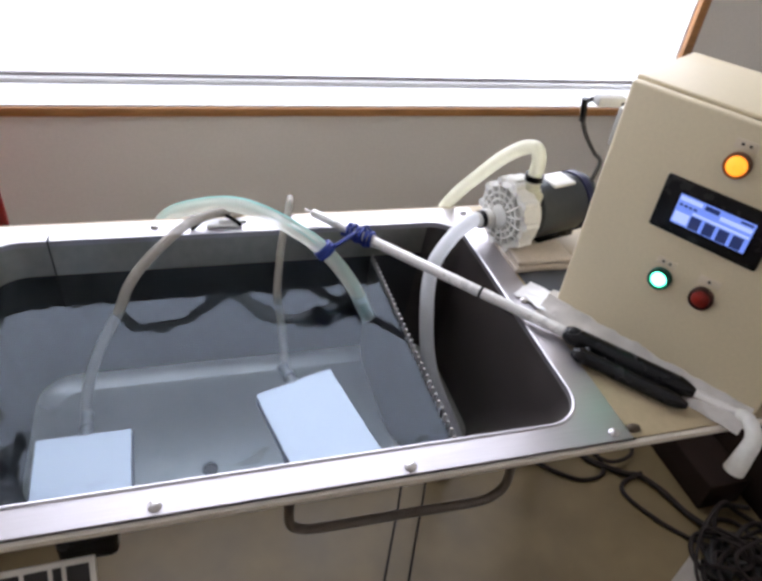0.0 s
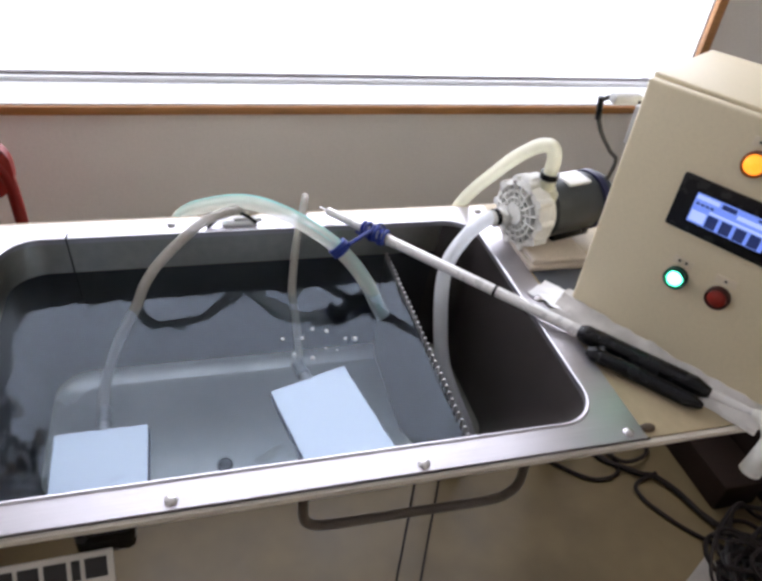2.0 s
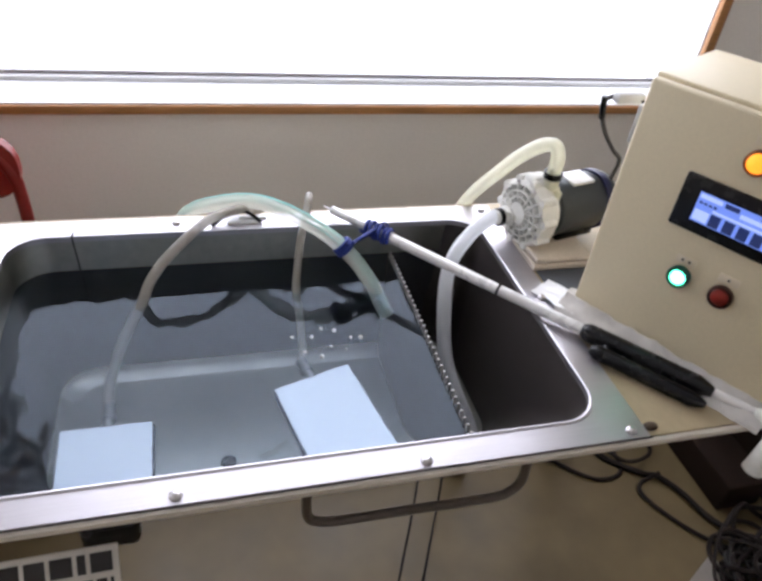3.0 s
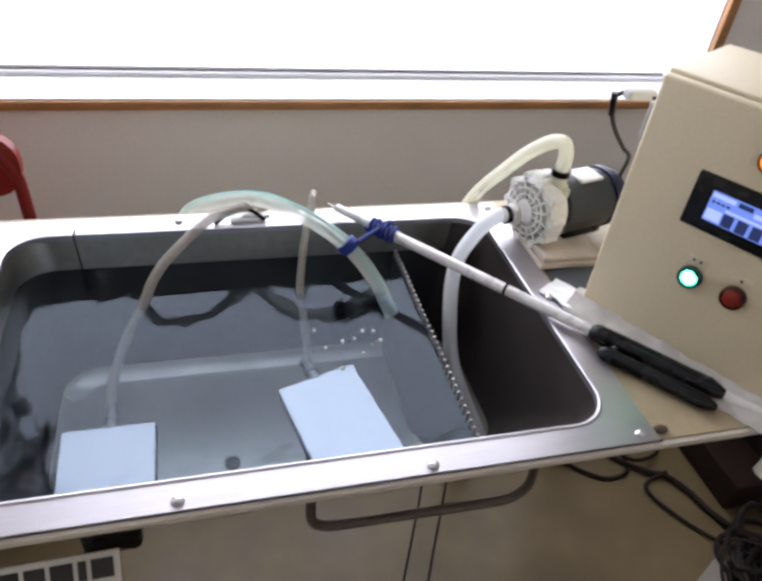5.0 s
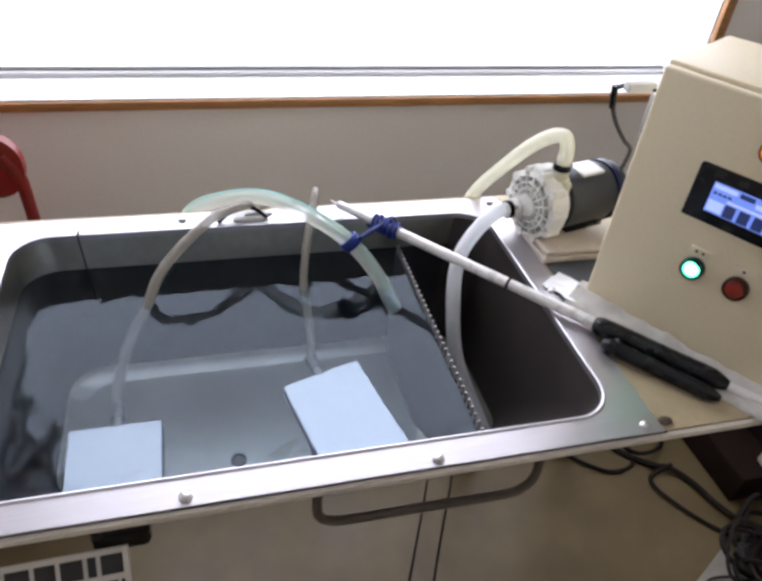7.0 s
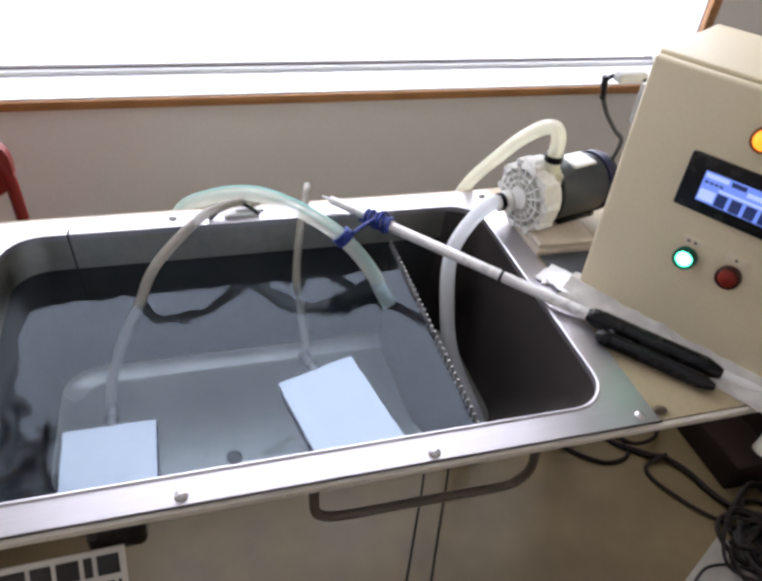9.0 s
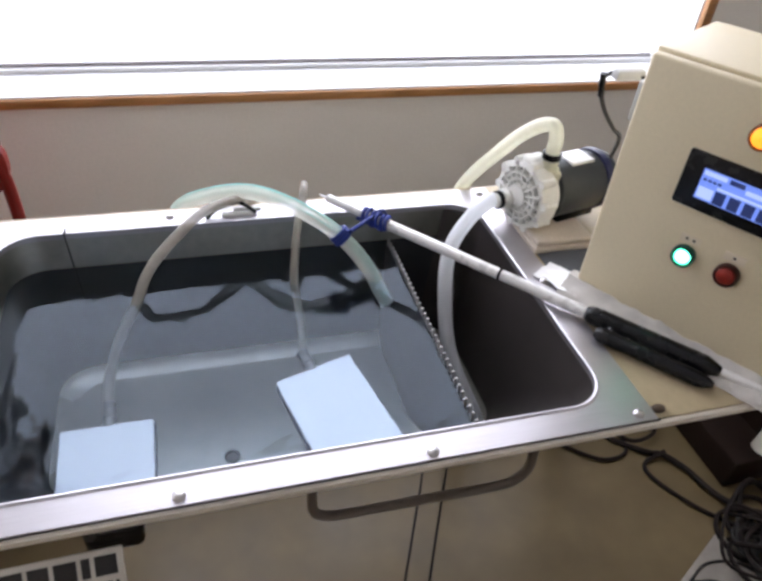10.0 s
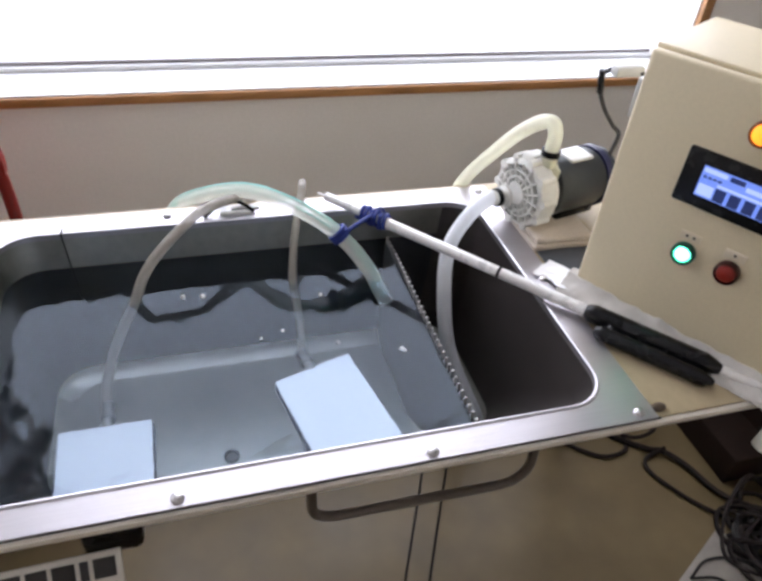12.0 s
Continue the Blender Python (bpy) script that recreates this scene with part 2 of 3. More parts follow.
def tube(points, radius, sides=14, steps=8, smooth=True):
    """A round bar or hose along a smooth line; radius may be a function of 0..1."""
    path = smooth_path(points, steps) if smooth else [Vector(p) for p in points]
    rad = radius if callable(radius) else (lambda s: radius)
    bm = bmesh.new()
    rings, up = [], None
    for i, p in enumerate(path):
        along = (path[min(i + 1, len(path) - 1)] - path[max(i - 1, 0)]).normalized()
        if up is None:
            up = along.orthogonal().normalized()
        up = (up - along * up.dot(along)).normalized()
        side = along.cross(up)
        r = rad(i / (len(path) - 1))
        rings.append([bm.verts.new(p + r * (up * math.cos(a) + side * math.sin(a))) for a in (2 * math.pi * k / sides for k in range(sides))])
    for a, b in zip(rings, rings[1:]):
        for k in range(sides):
            bm.faces.new((a[k], a[(k + 1) % sides], b[(k + 1) % sides], b[k]))
    bm.faces.new(rings[0][::-1])
    bm.faces.new(rings[-1])
    return bm


def rod_between(a, b, r, sides=20):
    return tube([a, b], r, sides, 1, False)


def lathe(profile, sides=28, m=None):
    """Turns (radius, height) pairs round the z axis."""
    bm = bmesh.new()
    rings = []
    for r, z in profile:
        rings.append([bm.verts.new((r * math.cos(2 * math.pi * k / sides), r * math.sin(2 * math.pi * k / sides), z)) for k in range(sides)])
    for a, b in zip(rings, rings[1:]):
        for k in range(sides):
            bm.faces.new((a[k], a[(k + 1) % sides], b[(k + 1) % sides], b[k]))
    bm.faces.new(rings[0][::-1])
    bm.faces.new(rings[-1])
    if m is not None:
        bm.transform(m)
    return bm


def rounded(x0, x1, y0, y1, r, n=8):
    out = []
    for cx, cy, a0 in ((x1 - r, y1 - r, 0), (x0 + r, y1 - r, 90), (x0 + r, y0 + r, 180), (x1 - r, y0 + r, 270)):
        out += [(cx + r * math.cos(radians(a0 + 90 * k / n)), cy + r * math.sin(radians(a0 + 90 * k / n))) for k in range(n + 1)]
    return out


def skin(loops, cap_first=False, cap_last=False, ring=False):
    """Joins loops of equal length (lists of 3D points) one after another."""
    bm = bmesh.new()
    rows = [[bm.verts.new(p) for p in loop] for loop in loops]
    pairs = list(zip(rows, rows[1:])) + ([(rows[-1], rows[0])] if ring else [])
    for a, b in pairs:
        for k in range(len(a)):
            bm.faces.new((a[k], a[(k + 1) % len(a)], b[(k + 1) % len(b)], b[k]))
    if cap_first:
        bm.faces.new(rows[0][::-1])
    if cap_last:
        bm.faces.new(rows[-1])
    return bm


def loop(x0, x1, y0, y1, r, z, n=8):
    return [(x, y, z) for x, y in rounded(x0, x1, y0, y1, r, n)]


# ---- the room ----
RX0, RX1, RY0, RZ1 = -3.0, 2.3, -3.2, 2.5
solo("floor", block(RX0 - .1, RX1 + .1, RY0 - .1, WALL_Y + .15, -0.05, 0.0), FLOOR, "beige vinyl floor, worn and slightly stained", "floor", kind="structure")
solo("ceiling", block(RX0 - .1, RX1 + .1, RY0 - .1, WALL_Y + .15, RZ1, RZ1 + .05), CEIL, "white painted ceiling", "ceiling", kind="structure")
solo("wall_west", block(RX0 - .1, RX0, RY0, WALL_Y, 0, RZ1), WALLP, "plain off-white painted wall", "wall", kind="structure")
solo("wall_east", block(RX1, RX1 + .1, RY0, WALL_Y, 0, RZ1), WALLP, "plain off-white painted wall", "wall", kind="structure")
solo("wall_south", block(RX0, RX1, RY0 - .1, RY0, 0, RZ1), WALLP, "plain off-white painted wall", "wall", kind="structure")
PIER = 0.70          # wall between the two windows, widened out of view to darken the left
WINDOWS = ((-2.6, WIN_X0 - PIER), (WIN_X0, WIN_X1))
wall_n = join(block(RX0, RX1, WALL_Y, WALL_Y + .18, 0, WIN_Z0 - .023), block(RX0, RX1, WALL_Y, WALL_Y + .18, WIN_Z1, RZ1),
              *[block(x0, x1, WALL_Y, WALL_Y + .18, WIN_Z0 - .023, WIN_Z1) for x0, x1 in ((RX0, -2.6), (WIN_X0 - PIER, WIN_X0), (WIN_X1, RX1))])
solo("wall_north", wall_n, WALLP, "greyish painted wall below wide windows", "wall", kind="structure")


def window(name, wx0, wx1):
    win = thing(name, "wide bright window with white frame and wooden trim", "window", kind="structure")
    part("sill", block(wx0, wx1, WALL_Y - .012, WALL_Y + .16, WIN_Z0 - .022, WIN_Z0 - .002, .003), WOOD, win, "brown stained wooden sill")
    # white layer on the wooden sill: the window's glare put into the colour
    part("sill_top", block(wx0 + .002, wx1 - .002, WALL_Y - .004, WALL_Y + .16, WIN_Z0 - .002, WIN_Z0 + .002), WHITE, win, "sill top painted white for the window's glare")
    part("bottom_rail", block(wx0, wx1, WALL_Y + .120, WALL_Y + .148, WIN_Z0 + .002, WIN_Z0 + .012, .002), WHITE, win)
    part("gasket", block(wx0, wx1, WALL_Y + .1335, WALL_Y + .1465, WIN_Z0 + .008, WIN_Z0 + .019), GREYSTRIP, win, "grey sealing strip")
    part("top_rail", block(wx0, wx1, WALL_Y + .120, WALL_Y + .16, WIN_Z1 - .05, WIN_Z1, .003), WHITE, win)
    part("side_rail", block(wx0, wx0 + .04, WALL_Y + .120, WALL_Y + .16, WIN_Z0 + .019, WIN_Z1 - .05, .003), WHITE, win)
    for x0, x1 in ((wx0 - .024, wx0 + .002), (wx1 - .002, wx1 + .024)):
        part("casing", block(x0, x1, WALL_Y - .014, WALL_Y + .004, WIN_Z0 - .022, WIN_Z1 + .02, .003), WOOD, win, "brown stained wooden side casing")
    pane = part("pane", block(wx0 + .036, wx1 - .003, WALL_Y + .138, WALL_Y + .142, WIN_Z0 + .013, WIN_Z1 - .046), GLASS, win)
    pane.visible_shadow = False
    for x0, x1 in ((wx0, wx0 + .004), (wx1 - .004, wx1)):
        part("reveal", block(x0, x1, WALL_Y + .005, WALL_Y + .17, WIN_Z0 + .002, WIN_Z1), WHITE, win)


window("window_1", *WINDOWS[1])
# unseen window, added for light on the control box from the left
window("window_2", *WINDOWS[0])

solo("backdrop", block(-3.5, WIN_X1 + .9, WALL_Y + .60, WALL_Y + .62, -.3, 3.4), OUTSIDE, "plain bright haze outside the window", "backdrop", kind="structure", smooth=False)

# ---- the bench ----
BX0, BX1, BY0, BY1 = -0.75, 0.93, -0.0095, 0.556
OX0, OX1, OY0, OY1 = -0.24, 0.517, 0.0245, 0.497     # the tank's opening
FX1_GAP = 0.566
bench = thing("bench", "cream laminate bench with a cut-out for the tank", "bench")


def rect_like(x0, x1, y0, y1, z):
    """A sharp rectangle with as many points as a rounded loop."""
    return loop(x0, x1, y0, y1, 0.0005, z)


part("benchtop", skin([rect_like(BX0, BX1, BY0, BY1, 0.746), loop(OX0 - .006, OX1 + .006, OY0 - .006, OY1 + .006, .055, 0.746),
                       loop(OX0 - .006, OX1 + .006, OY0 - .006, OY1 + .006, .055, 0.730), rect_like(BX0, BX1, BY0, BY1, 0.730)], ring=True), BENCH, bench)
part("edge_band", block(BX0, BX1, BY0 - .007, BY0 - .0005, .7350, .7440, .001), BENCH_EDGE, bench, "pale worn edge strip")
# black strip added where the gap under the flange lies in shade
part("seal", block(BX0, FX1_GAP, BY0 - .003, BY0 - .0004, .7443, .7468, .001), RUBBER, bench, "dark strip for the shade in the gap under the flange")
for lx, ly in ((BX0 + .03, .06), (BX0 + .03, BY1 - .06), (.60, BY1 - .07), (BX1 - .07, BY1 - .07)):
    part("leg", block(lx, lx + .04, ly, ly + .04, 0, .730, .003), GREYBAR, bench)
part("rear_rail", block(BX0 + .07, BX1 - .07, BY1 - .05, BY1 - .03, .66, .73, .002), UNDER, bench)

# ---- the tank ----
tank = thing("steel_tank", "stainless steel tank full of water, set into the bench", "tank")
FX0, FX1, FY0, FY1 = -0.285, 0.560, -0.0125, 0.543
fl = skin([rect_like(FX0, FX1, FY0, FY1, .7475), rect_like(FX0, FX1, FY0, FY1, RIM), loop(OX0 - .004, OX1 + .004, OY0 - .004, OY1 + .004, .056, RIM),
           loop(OX0 - .0015, OX1 + .0015, OY0 - .0015, OY1 + .0015, .054, RIM + .0022), loop(OX0 + .001, OX1 - .001, OY0 + .001, OY1 - .001, .053, RIM + .0012),
           loop(OX0 + .001, OX1 - .001, OY0 + .001, OY1 - .001, .053, .742), loop(OX0 - .002, OX1 + .002, OY0 - .002, OY1 + .002, .055, .742), loop(OX0 - .004, OX1 + .004, OY0 - .004, OY1 + .004, .056, .7475)], ring=True)
part("flange", fl, STEEL, tank, "brushed steel flange with rolled lip")
FLOOR_Z = 0.455
# height, inset at the right and front, corner radius, slope of the front wall, inset at the back and at the left
LEVELS = [(.742, .001, .053, 0, .001, .001), (.69, .004, .055, .012, .004, .004), (.60, .010, .058, .095, .010, .010), (.515, .016, .06, .155, .010, .024), (.482, .022, .06, .158, .012, .034)]
for step in range(1, 8):
    turn = radians(90 * step / 7)
    LEVELS.append((.482 - .026 * math.sin(turn), .022 + .043 * (1 - math.cos(turn)), .06 - .003 * step, .158 - .0017 * step, .012 + .032 * (1 - math.cos(turn)), .034 + .046 * (1 - math.cos(turn))))
LEVELS.append((FLOOR_Z, .085, .03, .140, .075, .110))
rows = [loop(OX0 + left, OX1 - i, OY0 + i + slope, OY1 - back, r, z) for z, i, r, slope, back, left in LEVELS]
WX = 0.364           # where the overflow plate stands


def basin_piece(keep, some):
    bm = skin(some)
    bmesh.ops.delete(bm, geom=[f for f in bm.faces if not keep(f.calc_center_median())], context="FACES")
    return bm


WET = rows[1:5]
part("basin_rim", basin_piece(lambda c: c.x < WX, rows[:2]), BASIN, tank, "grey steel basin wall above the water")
part("basin", basin_piece(lambda c: c.x < WX, WET), BASIN_SHADE, tank, "steel basin walls with rounded corners, underwater shade put into the colour")
part("overflow_chamber", basin_piece(lambda c: c.x >= WX, rows[:5]), CHAMBER_SHADE, tank, "overflow chamber wall, steel with its shade put into the colour")
part("fillet", basin_piece(lambda c: c.y > .43 and c.x < WX, rows[4:10]), FILLET_GLINT, tank, "rounded edge of the basin floor, highlight put into its colour")
part("fillet", basin_piece(lambda c: not (c.y > .43 and c.x < WX), rows[4:10]), BASIN_LIT, tank)
part("basin_floor", skin(rows[9:], cap_last=True), BASIN_LIT, tank, "basin floor, its brightness put into a lightened steel colour")
shell = [loop(OX0 + left - .003, OX1 - i + .003, OY0 + i + slope - .003, OY1 - back + .003, r + .003, z - (.0 if z > .7 else .003)) for z, i, r, slope, back, left in LEVELS]
part("shell", skin(shell, cap_last=True), BENCH_EDGE, tank, "cream painted outer shell")
part("drain", lathe([(.0125, 0), (.0125, .003), (.009, .004), (.008, .0015), (.001, .0015)], 20, pose(.06, .262, FLOOR_Z)), RUBBER, tank, "black drain plug")

# notched weir plate across the tank
ys = np.arange(OY0 + .006, OY1 - .002, .0062)
bm = bmesh.new()
front, back = [], []
for x, row in ((WX - .002, front), (WX + .002, back)):
    row += [bm.verts.new((x, y, .684)) for i, y in enumerate(ys)]
foot = ((ys[-1], FLOOR_Z + .002), (.285, FLOOR_Z + .002), (.215, .50), (.13, .60), (ys[0], .685))
low = [[bm.verts.new((x, y, z)) for y, z in foot] for x in (WX - .002, WX + .002)]
bm.faces.new(front + low[0])
bm.faces.new(back[::-1] + low[1][::-1])
for i in range(len(ys) - 1):
    bm.faces.new((front[i], front[i + 1], back[i + 1], back[i]))
part("weir_plate", bm, WEIR, tank, "steel overflow plate", smooth=False)
b = bmesh.new()
pts = [(0, .684), (.0016, .6970), (.0046, .6970), (.0062, .684)]
f0 = [b.verts.new((WX - .002, py, pz)) for py, pz in pts]
f1 = [b.verts.new((WX + .002, py, pz)) for py, pz in pts]
b.faces.new(f0)
b.faces.new(f1[::-1])
for k in range(4):
    b.faces.new((f0[k], f1[k], f1[(k + 1) % 4], f0[(k + 1) % 4]))
tooth_mesh = finish(b, "notch_tooth", TOOTH, False)
for y in np.arange(ys[0], ys[-1] - .006, .0125):
    tooth = new("notch_tooth", tooth_mesh)
    tooth.parent = tank
    tooth.matrix_local = pose(0, y, 0)

BOLTS = ((-.001, -.002), (.2716, -.0033), (.5388, -.0016), (.5424, .264), (.0037, .525), (.30, .525), (.542, .525))
for bx, by in BOLTS:
    part("bolt", lathe([(.0070, 0), (.0070, .0012), (.0060, .0036), (.0034, .0052), (.0008, .0056)], 18, pose(bx, by, RIM)), BOLT, tank)

# the water in the tank
NX, NY = 230, 180
wx0, wx1, wy0, wy1 = OX0 - .001, WX, OY0 + .004, OY1 + .001
gx, gy = np.meshgrid(np.linspace(wx0, wx1, NX), np.linspace(wy0, wy1, NY))
rng = np.random.default_rng(4)
gz = np.zeros_like(gx)
for k in range(26):
    ang, lam = rng.uniform(0, 2 * math.pi), rng.uniform(.022, .075)
    gz += rng.uniform(.4, 1.0) * lam * .0008 * np.sin(2 * math.pi * (gx * math.cos(ang) + gy * math.sin(ang)) / lam + rng.uniform(0, 6.3))
for k in range(16):
    ang, lam = rng.uniform(0, 2 * math.pi), rng.uniform(.011, .020)
    gz += rng.uniform(.4, 1.0) * lam * .0008 * np.sin(2 * math.pi * (gx * math.cos(ang) + gy * math.sin(ang)) / lam + rng.uniform(0, 6.3))
me = bpy.data.meshes.new("water")
idx = np.arange(NX * NY).reshape(NY, NX)
quads = np.stack([idx[:-1, :-1], idx[:-1, 1:], idx[1:, 1:], idx[1:, :-1]], -1).reshape(-1, 4)
cx, cy = gx[:-1, :-1].ravel() - OX0 - .05, gy[:-1, :-1].ravel()
over = np.maximum(np.maximum(OY0 + .062 - cy, cy - OY1 + .05), 0)
quads = quads[np.hypot(np.minimum(cx, 0), over * (cx < 0)) < .0525]      # the rounded corners
me.from_pydata(np.stack([gx, gy, WATER + gz], -1).reshape(-1, 3).tolist(), [], quads.tolist())
me.materials.append(WATERM)
me.shade_smooth()
water = tagged(new("water", me), "clear rippling water filling the steel tank", "water", kind="structure")


# the two flat membrane plates
def membrane_plate(at, turn, width, length, state):
    rx, ry, rz = turn
    h = at[2] - FLOOR_Z
    p = thing("membrane_plate", state, "membrane plate", at, rz, group="membrane plates")
    p.matrix_world = pose(*at, rx, ry, rz)
    part("core", block(-width / 2 - .0028, width / 2 + .0028, -length, -.001, -.020, -.003, .003), PLATE_EDGE, p, "dark blue-grey plate frame")
    outline = []
    corners = ((-width / 2, 0), (width / 2, 0), (width / 2, -length), (-width / 2, -length))
    for (ax, ay), (bx, by) in zip(corners, corners[1:] + corners[:1]):
        n = int(math.hypot(bx - ax, by - ay) / .0045)
        outline += [(ax + (bx - ax) * k / n, ay + (by - ay) * k / n) for k in range(n)]
    for z0, z1 in ((-.0225, -.020), (-.003, 0)):
        ragged = [(x + .0012 * noise.noise((x * 170, y * 170, rz)) + .0010 * noise.noise((x * 480, y * 480, rz)), y + .0012 * noise.noise((x * 150, y * 150, rz + 9)) + .0010 * noise.noise((x * 460, y * 460, rz + 5))) for x, y in outline]
        part("membrane", skin([[(x, y, z0) for x, y in ragged], [(x, y, z1) for x, y in ragged]], True, True), SHEET, p, "white membrane sheet with ragged edge")
    for sx in (-1, 1):
        for y in (-.03, -length + .03):
            part("leg", rod_between((sx * (width / 2 - .025), y, -.022), (sx * (width / 2 - .025), y, -h + .001 if y > -.05 else max(-h, -.085)), .005, 10), PLATE_EDGE, p)
    part("nozzle", lathe([(.012, 0), (.012, .008), (.0085, .010), (.0085, .020), (.0105, .022), (.0105, .028), (.0085, .030), (.0085, .042), (.0098, .044), (.0098, .048), (.0080, .050)], 18, pose(0, -.002, -.0115, -90, 0, 0)), BRASS, p, "dull hose fitting")
    return p


membrane_plate((-.1065, .2525, .585), (4, 0, 0), .123, .118, "white flat membrane plate on short legs under water")
membrane_plate((.189, .2640, .6315), (0, -6, 12.5), .118, .168, "white flat membrane plate, slightly turned, just under water")

# ---- hoses ----
def hose(name, points, r, mat, label, stripes=()):
    h = thing(name, label, "hose")
    part("tube", tube(points, r, 18, 10), mat, h)
    for off, k in stripes:
        part("stripe", tube([Vector(p) + Vector(off) for p in points], r * k, 12, 10), TEAL, h, "teal stripe")
    return h


hose("air_hose", [(-.106, .278, .574), (-.109, .30, .578), (-.104, .335, .600), (-.084, .372, .640), (-.054, .395, .687), (-.036, .402, .727), (-.010, .425, .752), (.043, .47, .779), (.080, .505, .7775), (.112, .532, .768), (.140, .562, .745), (.19, .60, .60), (.20, .63, .10)],
     .0078, HOSE_AIR, "grey hose looping from the tank's back edge into water")
hose("air_hose", [(.184, .293, .614), (.184, .315, .617), (.186, .345, .634), (.186, .385, .664), (.184, .405, .689), (.191, .435, .727), (.205, .482, .7585), (.215, .510, .772), (.223, .537, .781), (.228, .566, .745), (.23, .60, .50), (.24, .63, .08)],
     .0063, HOSE_AIR, "thin grey hose bent over the tank's back edge")
hose("return_hose", [(-.02, .63, .10), (-.03, .61, .45), (-.008, .608, .64), (.015, .600, .717), (.064, .580, .751), (.129, .535, .780), (.184, .475, .790), (.240, .435, .770), (.280, .415, .735), (.310, .397, .694), (.322, .386, .668), (.334, .376, .645)],
     .0122, HOSE, "clear hose with teal stripes arching into the water", (((.001, .0045, .0098), .24), ((-.002, -.0085, .0066), .10)))
hose("suction_hose", [(.540, .430, .800), (.513, .428, .795), (.480, .425, .766), (.443, .40, .724), (.429, .36, .663), (.428, .30, .585), (.457, .22, .505), (.462, .20, .475)],
     .0122, HOSE_MILK, "milky hose from the pump into the overflow chamber")
hose("delivery_hose", [(.588, .40, .862), (.588, .40, .895), (.588, .401, .921), (.582, .412, .934), (.568, .44, .916), (.549, .49, .856), (.522, .575, .725), (.505, .61, .55), (.45, .63, .1)],
     .0112, HOSE_CREAM, "yellowed hose bent from pump down behind the bench")

clip = thing("hose_clip", "dark strap holding the hoses at the tank's back edge", "clip")
part("strap", tube([(.060, .508, .7525), (.078, .520, .762), (.095, .528, .768), (.120, .526, .764), (.140, .515, .7525)], .0035, 8, 5), BLACK, clip)
part("strip", block(.085, .135, .512, .522, .7505, .7535, .001), LABELW, clip, "pale strip")
part("strip", block(.105, .150, .526, .536, .7505, .7535, .001), GREYPL, clip, "grey strip")
solo("level_probe", tube([(-.150, .512, .7515), (-.150, .501, .7535), (-.150, .4955, .754), (-.150, .4935, .745), (-.147, .489, .70), (-.143, .485, .62)], .0012, 8, 4), CABLEG, "thin grey probe wire hooked over the tank rim", "probe")

# ---- the telescopic rod ----
A = Vector((.2665, .5165, .7655))
B = A + (Vector((.5058, .2372, .7625)) - A) * 1.995      # placed to fit the camera's view, close above the back flange and the tank's lip
rod = thing("telescopic_rod", "white telescopic rod with black grip laid across the tank", "rod")


def along(s):
    return A + (B - A) * s


part("thin_tube", rod_between(along(-.01), along(.165), .0072), ROD, rod)
part("wide_tube", rod_between(along(.15), along(.63), .0084), ROD, rod)
part("collar", rod_between(along(.148), along(.160), .0102), ROD, rod, "white collar")
part("mark", rod_between(along(.428), along(.434), .0088), BLACK, rod, "black ring mark")


def grip_shape(r, ribs):
    return lambda s: r * min(1, math.sqrt(.25 + 12 * s), math.sqrt(.12 + 7 * (1 - s))) * (1 - .008 * math.sin(s * ribs))


def grip_line(s0, s1, off=Vector()):
    return [along(s0 + (s1 - s0) * k / 40) + off for k in range(41)]


low_off = Vector((-.014, -.027, -.003))
part("grip", tube(grip_line(.612, .872), grip_shape(.0138, 70), 20, 1, False), GRIP, rod, "black ribbed grip")
# bar and bridge added to make the dark band below the grip
part("lower_grip", tube(grip_line(.632, .850, low_off), grip_shape(.0108, 60), 18, 1, False), GRIP, rod, "black bar added below the grip")
part("bridge", tube([along(.66), along(.665) + low_off * .5, along(.665) + low_off], .006, 10, 4), GRIP, rod)
part("tip", join(rod_between(along(-.035), along(-.008), .0016), lathe([(.003, -.004), (.006, 0), (.003, .004)], 12, Matrix.Translation(along(-.01)))), BOLT, rod, "metal tip")
part("tail", tube([along(.865), along(.91), along(.955)], .0065, 14, 4), ROD, rod)
hook_at = along(.942)
part("hook", tube([hook_at, hook_at + Vector((.006, -.014, .002)), hook_at + Vector((.004, -.034, -.010)), hook_at + Vector((-.006, -.042, -.034)), hook_at + Vector((-.010, -.044, -.058))], lambda s: .0075 + .0065 * s, 14, 6), PUMPW, rod, "white plastic hook")

cord = thing("blue_cord", "blue cord tying the hose to the rod", "cord")
k0, k1 = Vector((.262, .424, .755)), along(.118)
hose_dir = Vector((.040, -.020, -.040)).normalized()
ring_u = hose_dir.orthogonal().normalized()
ring_w = hose_dir.cross(ring_u)
for j in range(3):
    c = k0 + hose_dir * (.0055 * (j - 1))
    part("loop", tube([c + .0142 * (ring_u * math.cos(a) + ring_w * math.sin(a)) for a in np.linspace(0, 6.2, 13)], .0034, 8, 2), BLUE, cord)
for j in range(3):
    o = Vector((.003, -.002, .004)) * (j - 1)
    part("strand", tube([k0 + o + Vector((.010, -.008, .010)), (k0 + k1) / 2 + o * 1.6 + Vector((.0, -.006, .006)), k1 + o * .5 + Vector((-.004, -.004, .006))], .0034, 8, 6), BLUE, cord)
